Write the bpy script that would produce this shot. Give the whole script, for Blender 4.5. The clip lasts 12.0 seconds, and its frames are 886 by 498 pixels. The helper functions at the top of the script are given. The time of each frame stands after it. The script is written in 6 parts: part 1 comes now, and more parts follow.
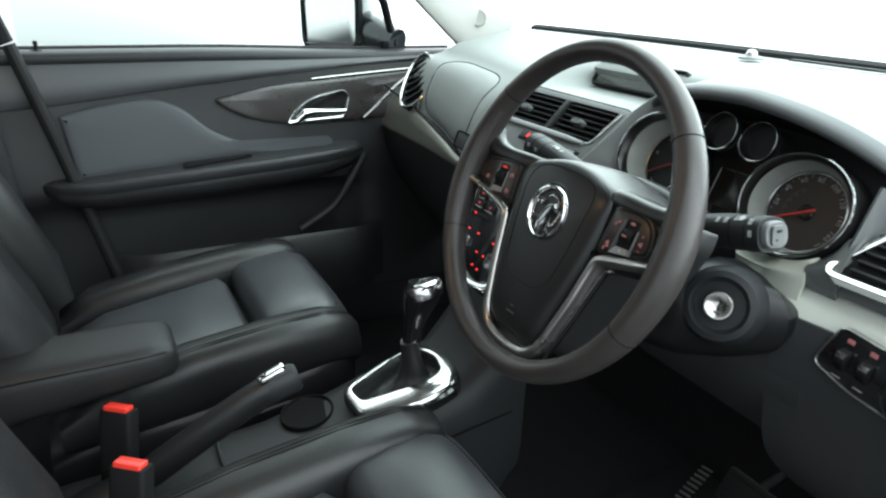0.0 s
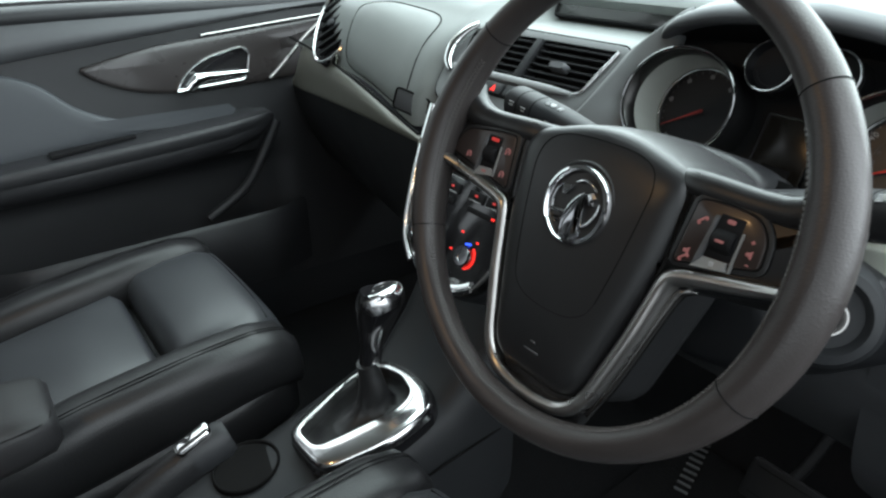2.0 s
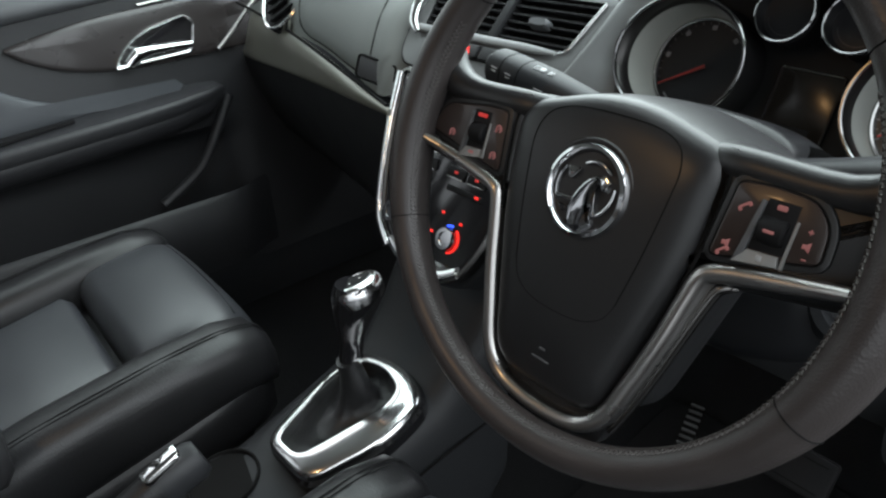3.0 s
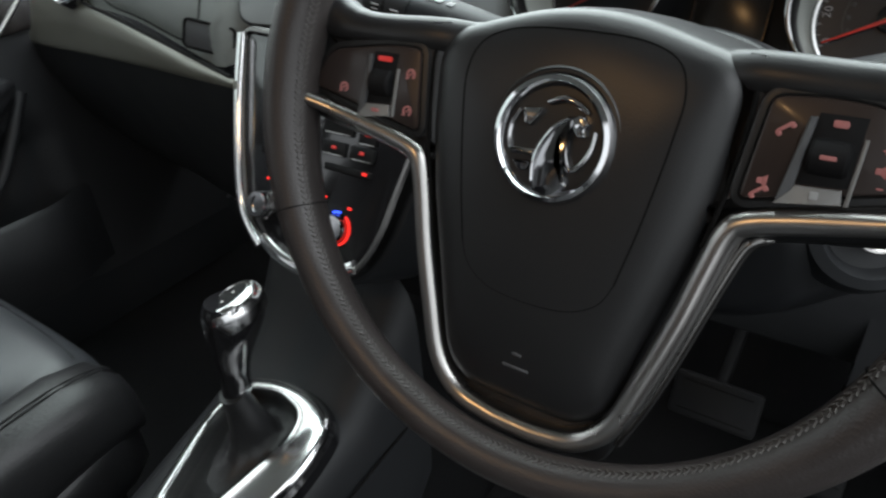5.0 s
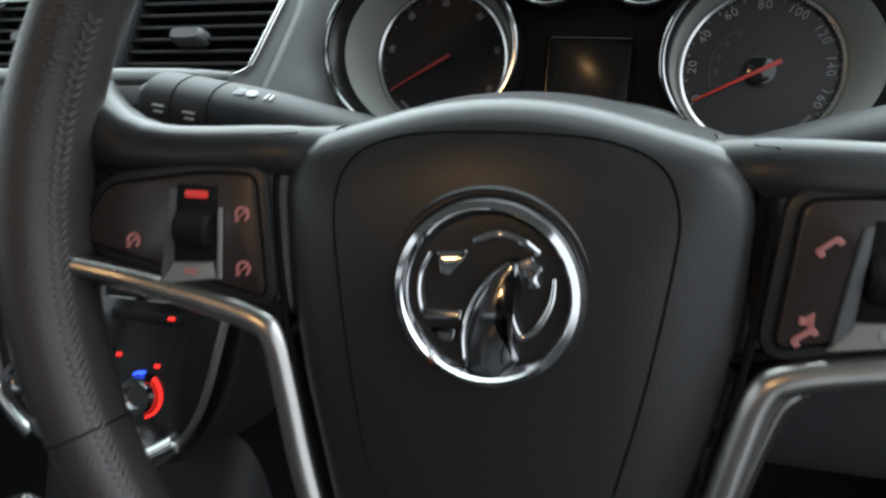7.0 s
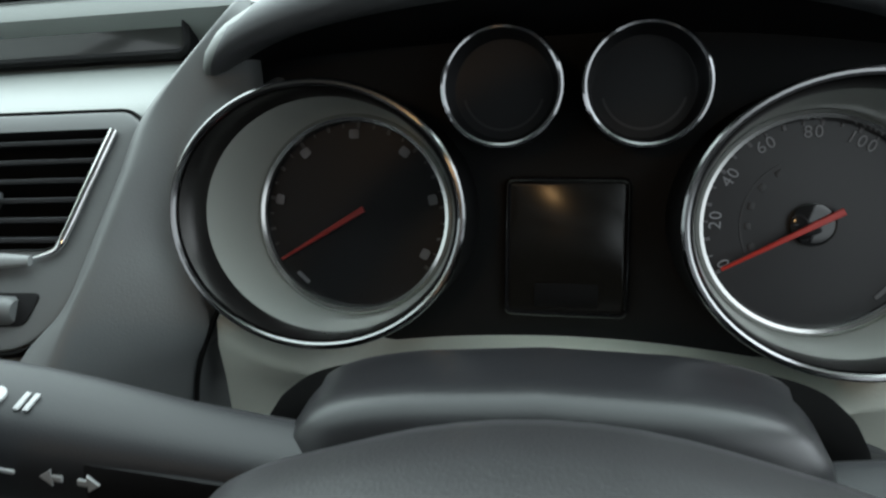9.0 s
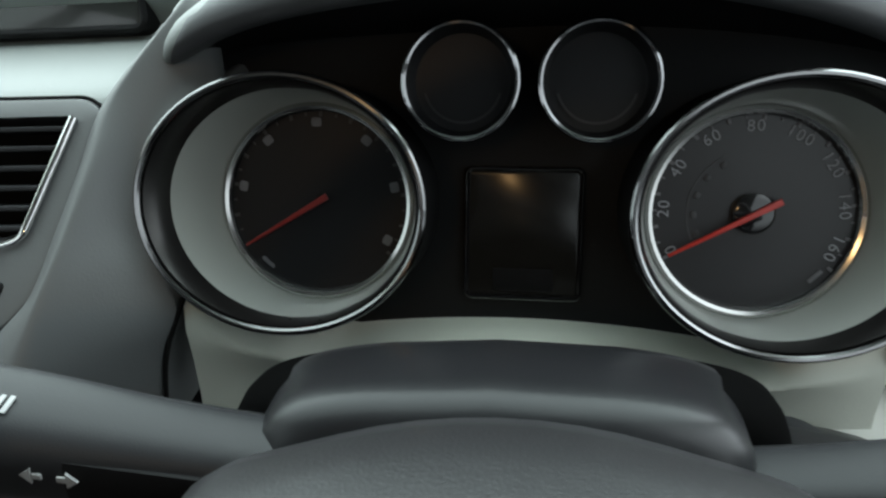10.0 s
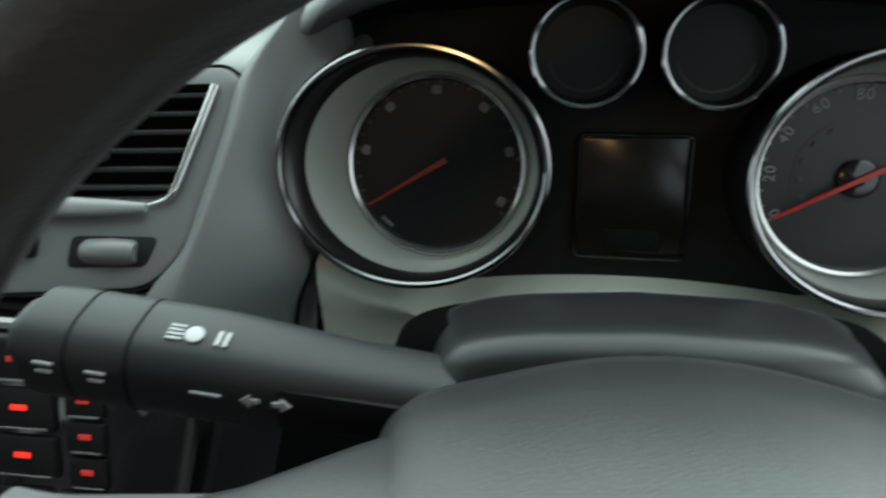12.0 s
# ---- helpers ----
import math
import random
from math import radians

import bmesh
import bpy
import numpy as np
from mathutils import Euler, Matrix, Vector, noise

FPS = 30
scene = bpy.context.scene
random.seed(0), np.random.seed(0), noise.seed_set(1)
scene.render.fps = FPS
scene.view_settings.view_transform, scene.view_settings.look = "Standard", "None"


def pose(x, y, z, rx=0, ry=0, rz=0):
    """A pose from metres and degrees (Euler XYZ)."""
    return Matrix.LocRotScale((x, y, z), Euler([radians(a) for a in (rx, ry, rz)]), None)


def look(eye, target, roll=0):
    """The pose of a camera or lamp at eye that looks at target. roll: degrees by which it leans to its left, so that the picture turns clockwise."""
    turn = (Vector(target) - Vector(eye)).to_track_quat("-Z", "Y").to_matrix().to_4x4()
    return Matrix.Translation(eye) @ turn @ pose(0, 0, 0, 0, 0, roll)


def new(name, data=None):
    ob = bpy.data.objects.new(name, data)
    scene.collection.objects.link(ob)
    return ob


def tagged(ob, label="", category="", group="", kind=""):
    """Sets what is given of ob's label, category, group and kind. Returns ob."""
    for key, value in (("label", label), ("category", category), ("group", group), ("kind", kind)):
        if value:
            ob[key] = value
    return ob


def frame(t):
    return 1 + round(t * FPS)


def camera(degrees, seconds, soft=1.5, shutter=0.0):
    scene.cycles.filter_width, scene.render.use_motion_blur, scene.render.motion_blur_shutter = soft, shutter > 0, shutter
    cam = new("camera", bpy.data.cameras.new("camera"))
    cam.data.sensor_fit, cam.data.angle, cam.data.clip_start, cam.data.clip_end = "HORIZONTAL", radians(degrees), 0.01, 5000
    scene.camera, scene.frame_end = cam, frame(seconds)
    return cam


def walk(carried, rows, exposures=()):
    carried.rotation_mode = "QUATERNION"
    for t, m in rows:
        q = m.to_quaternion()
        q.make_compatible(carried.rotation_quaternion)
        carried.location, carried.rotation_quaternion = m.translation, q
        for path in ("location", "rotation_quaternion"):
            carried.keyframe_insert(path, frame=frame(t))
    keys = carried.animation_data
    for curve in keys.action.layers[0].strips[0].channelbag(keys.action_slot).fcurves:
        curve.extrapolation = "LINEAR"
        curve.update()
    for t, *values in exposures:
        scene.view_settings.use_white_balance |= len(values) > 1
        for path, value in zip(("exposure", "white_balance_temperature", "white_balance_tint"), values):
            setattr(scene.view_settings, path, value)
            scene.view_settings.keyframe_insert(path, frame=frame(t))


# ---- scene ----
cam = camera(66.5, 12.0, soft=2.3, shutter=0.5)
PATH = [
    (0, (0.897, -0.396, 0.918), (-0.741, 0.482, 0.179), 1.9),
    (0.5, (0.852, -0.391, 0.912), (-0.752, 0.527, 0.146), 2.1),
    (1, (0.787, -0.387, 0.904), (-0.719, 0.666, 0.114), 2.6),
    (1.5, (0.728, -0.361, 0.896), (-0.76, 0.691, 0.072), 1.1),
    (2, (0.675, -0.326, 0.882), (-0.787, 0.724, 0.01), -0.9),
    (2.5, (0.636, -0.307, 0.875), (-0.782, 0.759, -0.049), -2.2),
    (2.7, (0.624, -0.3, 0.875), (-0.776, 0.771, -0.07), -2.7),
    (4.3, (0.541, -0.271, 0.856), (-0.614, 0.949, -0.229), -4.1),
    (4.5, (0.528, -0.265, 0.852), (-0.603, 0.984, -0.225), -4.6),
    (5, (0.506, -0.25, 0.826), (-0.521, 1.096, -0.238), -4.7),
    (5.5, (0.492, -0.236, 0.82), (-0.404, 1.216, -0.222), -4.8),
    (6, (0.464, -0.228, 0.817), (-0.344, 1.3, -0.189), -4.9),
    (6.5, (0.447, -0.2, 0.815), (-0.261, 1.393, -0.166), -5.2),
    (7, (0.423, -0.164, 0.813), (-0.126, 1.503, -0.146), -4.7),
    (7.5, (0.404, -0.112, 0.814), (-0.057, 1.601, -0.108), -5.0),
    (9.3, (0.383, -0.003, 0.834), (0.07, 1.747, -0.083), -5.7),
    (9.5, (0.38, -0.003, 0.836), (0.117, 1.75, -0.09), -5.0),
    (10, (0.391, -0.009, 0.846), (0.131, 1.687, -0.182), -4.5),
    (10.5, (0.403, -0.013, 0.856), (0.143, 1.65, -0.224), -3.8),
    (11, (0.406, -0.022, 0.859), (0.156, 1.636, -0.232), -3.8),
    (11.5, (0.389, -0.021, 0.862), (0.113, 1.605, -0.27), -4.3),
    (12, (0.354, -0.033, 0.858), (0.018, 1.597, -0.251), -5.5),
]
walk(cam, [(t, look(eye, target, roll)) for t, eye, target, roll in PATH], [(0, 0.27, 6400, 10), (1, 0.24, 6300, 8), (2.5, 0.17, 6450, 15), (4.5, 0.08, 6600, 16), (5.5, 0.08, 6600, 16), (6.5, 0.18, 6500, 16), (7.5, 0.18, 6300, 13), (9.5, 0.0, 6400, 11), (12, -0.08, 6400, 7)])

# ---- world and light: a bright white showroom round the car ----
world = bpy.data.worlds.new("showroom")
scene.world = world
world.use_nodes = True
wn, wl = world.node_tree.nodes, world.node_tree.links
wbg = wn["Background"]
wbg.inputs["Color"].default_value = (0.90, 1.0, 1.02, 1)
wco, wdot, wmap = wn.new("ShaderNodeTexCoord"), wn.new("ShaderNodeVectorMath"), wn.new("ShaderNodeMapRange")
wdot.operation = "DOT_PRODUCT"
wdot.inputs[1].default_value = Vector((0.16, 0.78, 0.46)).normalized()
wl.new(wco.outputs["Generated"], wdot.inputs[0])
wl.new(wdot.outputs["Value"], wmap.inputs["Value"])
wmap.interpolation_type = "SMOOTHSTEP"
# strength graded by direction, added to shape the cabin light: bright ahead, dim behind
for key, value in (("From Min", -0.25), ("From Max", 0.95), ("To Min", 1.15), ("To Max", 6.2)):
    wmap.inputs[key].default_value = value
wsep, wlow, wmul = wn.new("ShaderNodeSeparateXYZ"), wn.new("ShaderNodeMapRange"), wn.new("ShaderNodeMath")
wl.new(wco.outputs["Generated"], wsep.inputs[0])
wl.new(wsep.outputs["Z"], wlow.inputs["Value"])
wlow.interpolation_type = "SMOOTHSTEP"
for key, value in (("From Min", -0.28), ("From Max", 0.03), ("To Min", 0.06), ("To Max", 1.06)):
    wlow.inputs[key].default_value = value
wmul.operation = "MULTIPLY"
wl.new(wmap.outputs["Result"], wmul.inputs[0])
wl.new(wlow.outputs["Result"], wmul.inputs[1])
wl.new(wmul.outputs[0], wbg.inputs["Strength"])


def area_lamp(name, place, target, sx, sy, watts, colour=(1, 1, 1)):
    d = bpy.data.lights.new(name, "AREA")
    d.shape, d.size, d.size_y, d.energy, d.color = "RECTANGLE", sx, sy, watts, colour
    ob = new(name, d)
    ob.matrix_world = look(place, target)
    return ob


# the warm roof lamp of the cabin
area_lamp("roof_lamp", (0.16, -0.68, 1.195), (0.16, -0.66, 0.0), 0.05, 0.10, 0.85, (1.0, 0.60, 0.25))

# ---- materials ----
def material(name, colour, rough=0.5, metal=0.0, grain=0.0, grain_size=0.002, mottle=0.15, mottle_size=0.08, coat=0.0, spec=0.5):
    m = bpy.data.materials.new(name)
    m.use_nodes = True
    n, l = m.node_tree.nodes, m.node_tree.links
    b = n["Principled BSDF"]
    b.inputs["Metallic"].default_value = metal
    b.inputs["Specular IOR Level"].default_value = spec
    b.inputs["Coat Weight"].default_value = coat
    b.inputs["Coat Roughness"].default_value = 0.08
    tc = n.new("ShaderNodeTexCoord")
    big = n.new("ShaderNodeTexNoise")
    big.inputs["Scale"].default_value = 1 / mottle_size
    big.inputs["Detail"].default_value = 5
    l.new(tc.outputs["Object"], big.inputs["Vector"])
    mix = n.new("ShaderNodeMix")
    mix.data_type = "RGBA"
    mix.inputs[6].default_value = (*[c * (1 - mottle) for c in colour], 1)
    mix.inputs[7].default_value = (*[min(1, c * (1 + mottle)) for c in colour], 1)
    l.new(big.outputs["Fac"], mix.inputs[0])
    l.new(mix.outputs[2], b.inputs["Base Color"])
    rr = n.new("ShaderNodeMapRange")
    rr.inputs[3].default_value = max(0.02, rough - 0.08 * (rough > 0.15))
    rr.inputs[4].default_value = min(1, rough + 0.08 * (rough > 0.15))
    l.new(big.outputs["Fac"], rr.inputs[0])
    l.new(rr.outputs[0], b.inputs["Roughness"])
    if grain:
        fine = n.new("ShaderNodeTexVoronoi" if grain_size >= 0.0012 else "ShaderNodeTexNoise")
        fine.inputs["Scale"].default_value = 1 / grain_size
        l.new(tc.outputs["Object"], fine.inputs["Vector"])
        bump = n.new("ShaderNodeBump")
        bump.inputs["Strength"].default_value = grain
        bump.inputs["Distance"].default_value = grain_size * 0.3
        l.new(fine.outputs[0], bump.inputs["Height"])
        l.new(bump.outputs["Normal"], b.inputs["Normal"])
    return m


def glow(name, colour, strength):
    m = material(name, [c * 0.3 for c in colour], 0.4)
    b = m.node_tree.nodes["Principled BSDF"]
    b.inputs["Emission Color"].default_value = (*colour, 1)
    b.inputs["Emission Strength"].default_value = strength
    return m


def glass(name, tint=(1, 1, 1), gloss=0.06):
    m = bpy.data.materials.new(name)
    m.use_nodes = True
    n, l = m.node_tree.nodes, m.node_tree.links
    n.remove(n["Principled BSDF"])
    t, g, mx = n.new("ShaderNodeBsdfTransparent"), n.new("ShaderNodeBsdfGlossy"), n.new("ShaderNodeMixShader")
    t.inputs["Color"].default_value = (*tint, 1)
    g.inputs["Roughness"].default_value = 0.03
    mx.inputs[0].default_value = gloss
    l.new(t.outputs[0], mx.inputs[1])
    l.new(g.outputs[0], mx.inputs[2])
    l.new(mx.outputs[0], n["Material Output"].inputs["Surface"])
    return m


LEATHER = material("leather_black", (0.0105, 0.0108, 0.0115), 0.40, grain=0.35, grain_size=0.0022, mottle=0.2, spec=0.40)
ARM_LEATHER = material("armrest_leather", (0.0095, 0.0095, 0.0102), 0.52, grain=0.35, grain_size=0.0018, mottle=0.2, spec=0.30)
LEATHER_MATT = material("leather_perforated", (0.031, 0.034, 0.037), 0.38, grain=0.3, grain_size=0.0016, mottle=0.15)
RIM_LEATHER = material("leather_rim", (0.034, 0.0292, 0.0280), 0.34, grain=0.3, grain_size=0.0013, mottle=0.25, mottle_size=0.03)
COVER = material("airbag_plastic", (0.0130, 0.0133, 0.0140), 0.36, grain=0.3, grain_size=0.0009, mottle=0.12, spec=0.48)
DASH_TOP = material("dash_soft_plastic", (0.172, 0.188, 0.181), 0.5, grain=0.5, grain_size=0.0011, mottle=0.08, mottle_size=0.2)
DASH_DARK = material("dash_dark_plastic", (0.016, 0.017, 0.0185), 0.50, grain=0.22, grain_size=0.0006, mottle=0.12, spec=0.28)
FASCIA = material("fascia_grey_plastic", (0.112, 0.119, 0.119), 0.42, grain=0.3, grain_size=0.0009, mottle=0.08)
DOOR_DARK = material("door_dark_plastic", (0.019, 0.0198, 0.0215), 0.46, grain=0.45, grain_size=0.0013, mottle=0.15, spec=0.38)
DOOR_SILL = material("door_upper_pad", (0.060, 0.063, 0.067), 0.5, grain=0.3, grain_size=0.0008, mottle=0.1)
DOOR_FABRIC = material("door_insert_leather", (0.042, 0.047, 0.053), 0.55, grain=0.4, grain_size=0.0016, mottle=0.1)
TRIM_BROWN = material("trim_smoked_gloss", (0.0231, 0.0204, 0.0197), 0.28, grain=0.1, grain_size=0.0008, mottle=0.2, coat=0.3)
STRIP = material("champagne_strip", (0.68, 0.69, 0.63), 0.38, 0.05, mottle=0.05)
SHROUD = material("shroud_plastic", (0.009, 0.0095, 0.0105), 0.34, grain=0.15, grain_size=0.0006, mottle=0.12, spec=0.30)
CREAM = material("cream_grey_plastic", (0.62, 0.64, 0.56), 0.42, grain=0.3, grain_size=0.0009, mottle=0.06)
MARK_DIM = material("dial_print_dim", (0.14, 0.14, 0.15), 0.5, mottle=0.03)
# STRIP's trim with the passenger side's shade put into its olive tone
WEDGE = material("shaded_trim_strip", (0.14, 0.14, 0.118), 0.34, 0.2, mottle=0.06)
CHROME = material("chrome", (0.82, 0.82, 0.82), 0.07, 1.0, mottle=0.02)
SATIN = material("satin_chrome", (0.55, 0.535, 0.52), 0.27, 1.0, mottle=0.04)
TRIM_SATIN = material("brushed_trim", (0.50, 0.485, 0.47), 0.29, 1.0, mottle=0.06)
KNOB_LIP = material("lip_satin_plastic", (0.20, 0.21, 0.21), 0.30, 0.0, mottle=0.05)
RING_CHROME = material("dial_ring_chrome", (0.62, 0.62, 0.61), 0.16, 1.0, mottle=0.04)
SMOKED_CHROME = material("smoked_chrome", (0.27, 0.27, 0.275), 0.13, 1.0, mottle=0.05)
SATIN_DARK = material("dark_satin_chrome", (0.19, 0.185, 0.18), 0.24, 1.0, mottle=0.08)
EMBLEM_CHROME = material("emblem_chrome", (0.74, 0.74, 0.75), 0.10, 1.0, mottle=0.03)
GLOSS_BLACK = material("gloss_black", (0.010, 0.010, 0.011), 0.12, coat=0.6, mottle=0.1)
PIANO = material("switch_gloss_brown", (0.026, 0.017, 0.014), 0.32, coat=0.15, mottle=0.2)
BLACK = material("black_plastic", (0.005, 0.005, 0.0055), 0.7, grain=0.2, grain_size=0.001, spec=0.2)
# near-black that puts the shade of a cavity into the colour
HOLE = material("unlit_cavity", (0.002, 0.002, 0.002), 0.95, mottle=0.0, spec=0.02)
KNEE = material("knee_panel_plastic", (0.038, 0.039, 0.041), 0.5, grain=0.4, grain_size=0.0012, mottle=0.15, spec=0.35)
GAP = material("dark_joint", (0.006, 0.006, 0.006), 0.8, spec=0.1)
RUBBER = material("black_rubber", (0.011, 0.011, 0.0115), 0.7, grain=0.2, grain_size=0.0015, spec=0.25)
CARPET = material("carpet_black", (0.010, 0.010, 0.0105), 0.95, grain=0.8, grain_size=0.003, mottle=0.3, mottle_size=0.03, spec=0.1)
HEADLINER = material("headliner_grey", (0.42, 0.42, 0.40), 0.9, grain=0.4, grain_size=0.002)
PILLAR = material("pillar_pale_plastic", (0.44, 0.44, 0.41), 0.6, grain=0.4, grain_size=0.0012, mottle=0.05)
BODY_PAINT = material("body_paint_dark", (0.012, 0.015, 0.018), 0.15, coat=0.8)
CLUSTER_BLACK = material("cluster_matt_black", (0.009, 0.0092, 0.0096), 0.6, grain=0.2, grain_size=0.0008, spec=0.25)
DIAL = material("dial_black", (0.013, 0.013, 0.014), 0.40, mottle=0.1, spec=0.25)
# DIAL lightened by the reflection over the right dial; also the small gauge scales
DIAL_GREY = material("dial_grey", (0.0221, 0.0221, 0.0240), 0.35, mottle=0.1)
ROCKER_GREY = material("rocker_grey_plastic", (0.19, 0.19, 0.185), 0.4, mottle=0.06)
FUNNEL = material("gauge_funnel_grey", (0.28, 0.29, 0.27), 0.36, mottle=0.05)
MARK = material("dial_print", (0.30, 0.31, 0.33), 0.5, mottle=0.03)
PALE_PRINT = material("switch_print_pale", (0.32, 0.33, 0.33), 0.5, mottle=0.03)
PINK_PRINT = glow("switch_print_pink", (0.8, 0.30, 0.28), 0.10)
RED_LIT = glow("button_print_red", (1.0, 0.03, 0.02), 1.3)
RED_SOFT = glow("button_print_dim_red", (1.0, 0.06, 0.05), 0.30)
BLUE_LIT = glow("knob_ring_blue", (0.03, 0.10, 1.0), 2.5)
NEEDLE = material("needle_red", (0.50, 0.03, 0.02), 0.4)
NEEDLE_DIM = material("needle_dim_red", (0.22, 0.018, 0.015), 0.4)
RIM_DARK = material("dial_rim_dark_metal", (0.045, 0.044, 0.043), 0.30, 0.85, mottle=0.1)
KNOB_CHROME = material("knob_chrome", (0.66, 0.66, 0.66), 0.17, 1.0, mottle=0.06)
PRINT_FAINT = material("dial_print_faint", (0.045, 0.045, 0.048), 0.5, mottle=0.03)
DARK_CHROME = material("dark_chrome", (0.34, 0.34, 0.35), 0.10, 1.0, mottle=0.05)
BUCKLE_RED = material("buckle_red", (0.66, 0.035, 0.022), 0.4)
MIRROR = material("mirror_glass", (0.9, 0.9, 0.9), 0.02, 1.0, mottle=0.0)
PANE = glass("window_glass", (0.96, 1.0, 0.98), 0.05)
SCREEN = material("screen_dark", (0.03, 0.032, 0.03), 0.15, coat=0.4)
SCREEN_LIT = material("display_dark", (0.012, 0.011, 0.0095), 0.22)
STITCH = material("stitch_thread", (0.065, 0.06, 0.057), 0.6)


# ---- mesh helpers ----
def V(*a):
    return Vector(a)


def join(*geos):
    vs, fs = [], []
    for v, f in geos:
        k = len(vs)
        vs += [tuple(p) for p in v]
        fs += [tuple(i + k for i in q) for q in f]
    return vs, fs


def moved(geo, m):
    return [tuple(m @ Vector(p)) for p in geo[0]], geo[1]


def part(name, geo, mat, parent=None, label="", angle=35, bevel=0.0, at=None):
    me = bpy.data.meshes.new(name)
    me.from_pydata([tuple(p) for p in geo[0]], [], geo[1])
    bm = bmesh.new()
    bm.from_mesh(me)
    bmesh.ops.recalc_face_normals(bm, faces=bm.faces)
    bm.to_mesh(me)
    bm.free()
    me.shade_smooth()
    me.set_sharp_from_angle(angle=radians(angle))
    me.materials.append(mat)
    ob = new(name, me)
    if at is not None:
        ob.matrix_world = at
    if parent is not None:
        ob.parent = parent
    if bevel:
        b = ob.modifiers.new("edge", "BEVEL")
        b.width, b.segments, b.limit_method, b.angle_limit = bevel, 3, "ANGLE", radians(40)
        b.harden_normals = False
    if label:
        tagged(ob, label)
    return ob


def thing(name, label, category, group="", kind="", at=None):
    ob = new(name)
    ob.empty_display_size = 0.02
    if at is not None:
        ob.matrix_world = at
    return tagged(ob, label, category, group, kind)


def loft(rings, closed=True, caps=(True, True)):
    n, vs, fs = len(rings[0]), [tuple(p) for r in rings for p in r], []
    for a in range(len(rings) - 1):
        for b in range(n if closed else n - 1):
            c = (b + 1) % n
            fs.append((a * n + b, a * n + c, (a + 1) * n + c, (a + 1) * n + b))
    if closed and caps[0]:
        fs.append(tuple(range(n)))
    if closed and caps[1]:
        fs.append(tuple(range((len(rings) - 1) * n, len(rings) * n)))
    return vs, fs


def shell(rows, thick):
    """A sheet of rows of points, made thick along its normals."""
    g = np.array([[tuple(p) for p in r] for r in rows], float)
    du, dv = np.gradient(g, axis=0), np.gradient(g, axis=1)
    nr = np.cross(du, dv)
    nr /= np.linalg.norm(nr, axis=2, keepdims=True) + 1e-12
    low = g - nr * thick
    a, b = g.shape[:2]
    vs = [tuple(p) for p in g.reshape(-1, 3)] + [tuple(p) for p in low.reshape(-1, 3)]
    fs, k = [], a * b
    for i in range(a - 1):
        for j in range(b - 1):
            q = (i * b + j, i * b + j + 1, (i + 1) * b + j + 1, (i + 1) * b + j)
            fs += [q, tuple(x + k for x in reversed(q))]
    edge = [i * b for i in range(a)] + [(a - 1) * b + j for j in range(1, b)] + [i * b + b - 1 for i in range(a - 2, -1, -1)] + list(range(b - 2, 0, -1))
    for x, y in zip(edge, edge[1:] + edge[:1]):
        fs.append((x, y, y + k, x + k))
    return vs, fs


def rounded(points, r=0.01, seg=5):
    """A polygon with rounded corners; r: one radius or one for each corner."""
    out, n = [], len(points)
    for i, p in enumerate(points):
        p = Vector(p)
        a, b = Vector(points[i - 1]) - p, Vector(points[(i + 1) % n]) - p
        q = r[i] if hasattr(r, "__len__") else r
        d = min(q, a.length * 0.48, b.length * 0.48)
        s, e = p + a.normalized() * d, p + b.normalized() * d
        for k in range(seg + 1):
            t = k / seg
            out.append(s * (1 - t) ** 2 + p * 2 * t * (1 - t) + e * t * t)
    return out


def grown(poly, d):
    """The polygon moved outwards (d > 0) or inwards along its normals."""
    n, out = len(poly), []
    area = sum(poly[i][0] * poly[(i + 1) % n][1] - poly[(i + 1) % n][0] * poly[i][1] for i in range(n))
    s = 1 if area > 0 else -1
    for i in range(n):
        a, b = Vector(poly[i]) - Vector(poly[i - 1]), Vector(poly[(i + 1) % n]) - Vector(poly[i])
        t = (a.normalized() if a.length > 1e-9 else b.normalized()) + (b.normalized() if b.length > 1e-9 else a.normalized())
        t = t.normalized() if t.length > 1e-9 else Vector((1, 0))
        out.append(Vector(poly[i]) + s * d * Vector((t.y, -t.x)))
    return out


def plate(poly, low, high, soft=0.0015):
    """A flat piece with a rounded upper edge, in the x, y plane, from z = low to high."""
    lv = [(0, low), (0, high - soft), (-0.3 * soft, high - 0.3 * soft), (-soft, high)]
    return loft([[(p[0], p[1], z) for p in (grown(poly, d) if d else poly)] for d, z in lv])


def box(cx, cy, cz, sx, sy, sz, r=0.003, seg=3):
    q = rounded([(-sx / 2, -sy / 2), (sx / 2, -sy / 2), (sx / 2, sy / 2), (-sx / 2, sy / 2)], r, seg)
    s = min(r * 0.6, sz * 0.3)
    lv = [(-s, -sz / 2), (-0.3 * s, -sz / 2 + 0.3 * s), (0, -sz / 2 + s), (0, sz / 2 - s), (-0.3 * s, sz / 2 - 0.3 * s), (-s, sz / 2)]
    return loft([[(cx + p[0], cy + p[1], cz + z) for p in grown(q, d)] for d, z in lv])


def oval(a, b, n=48, cx=0.0, cy=0.0, power=2.0):
    out = []
    for k in range(n):
        t = 2 * math.pi * k / n
        c, s = math.cos(t), math.sin(t)
        out.append((cx + a * math.copysign(abs(c) ** (2 / power), c), cy + b * math.copysign(abs(s) ** (2 / power), s)))
    return out


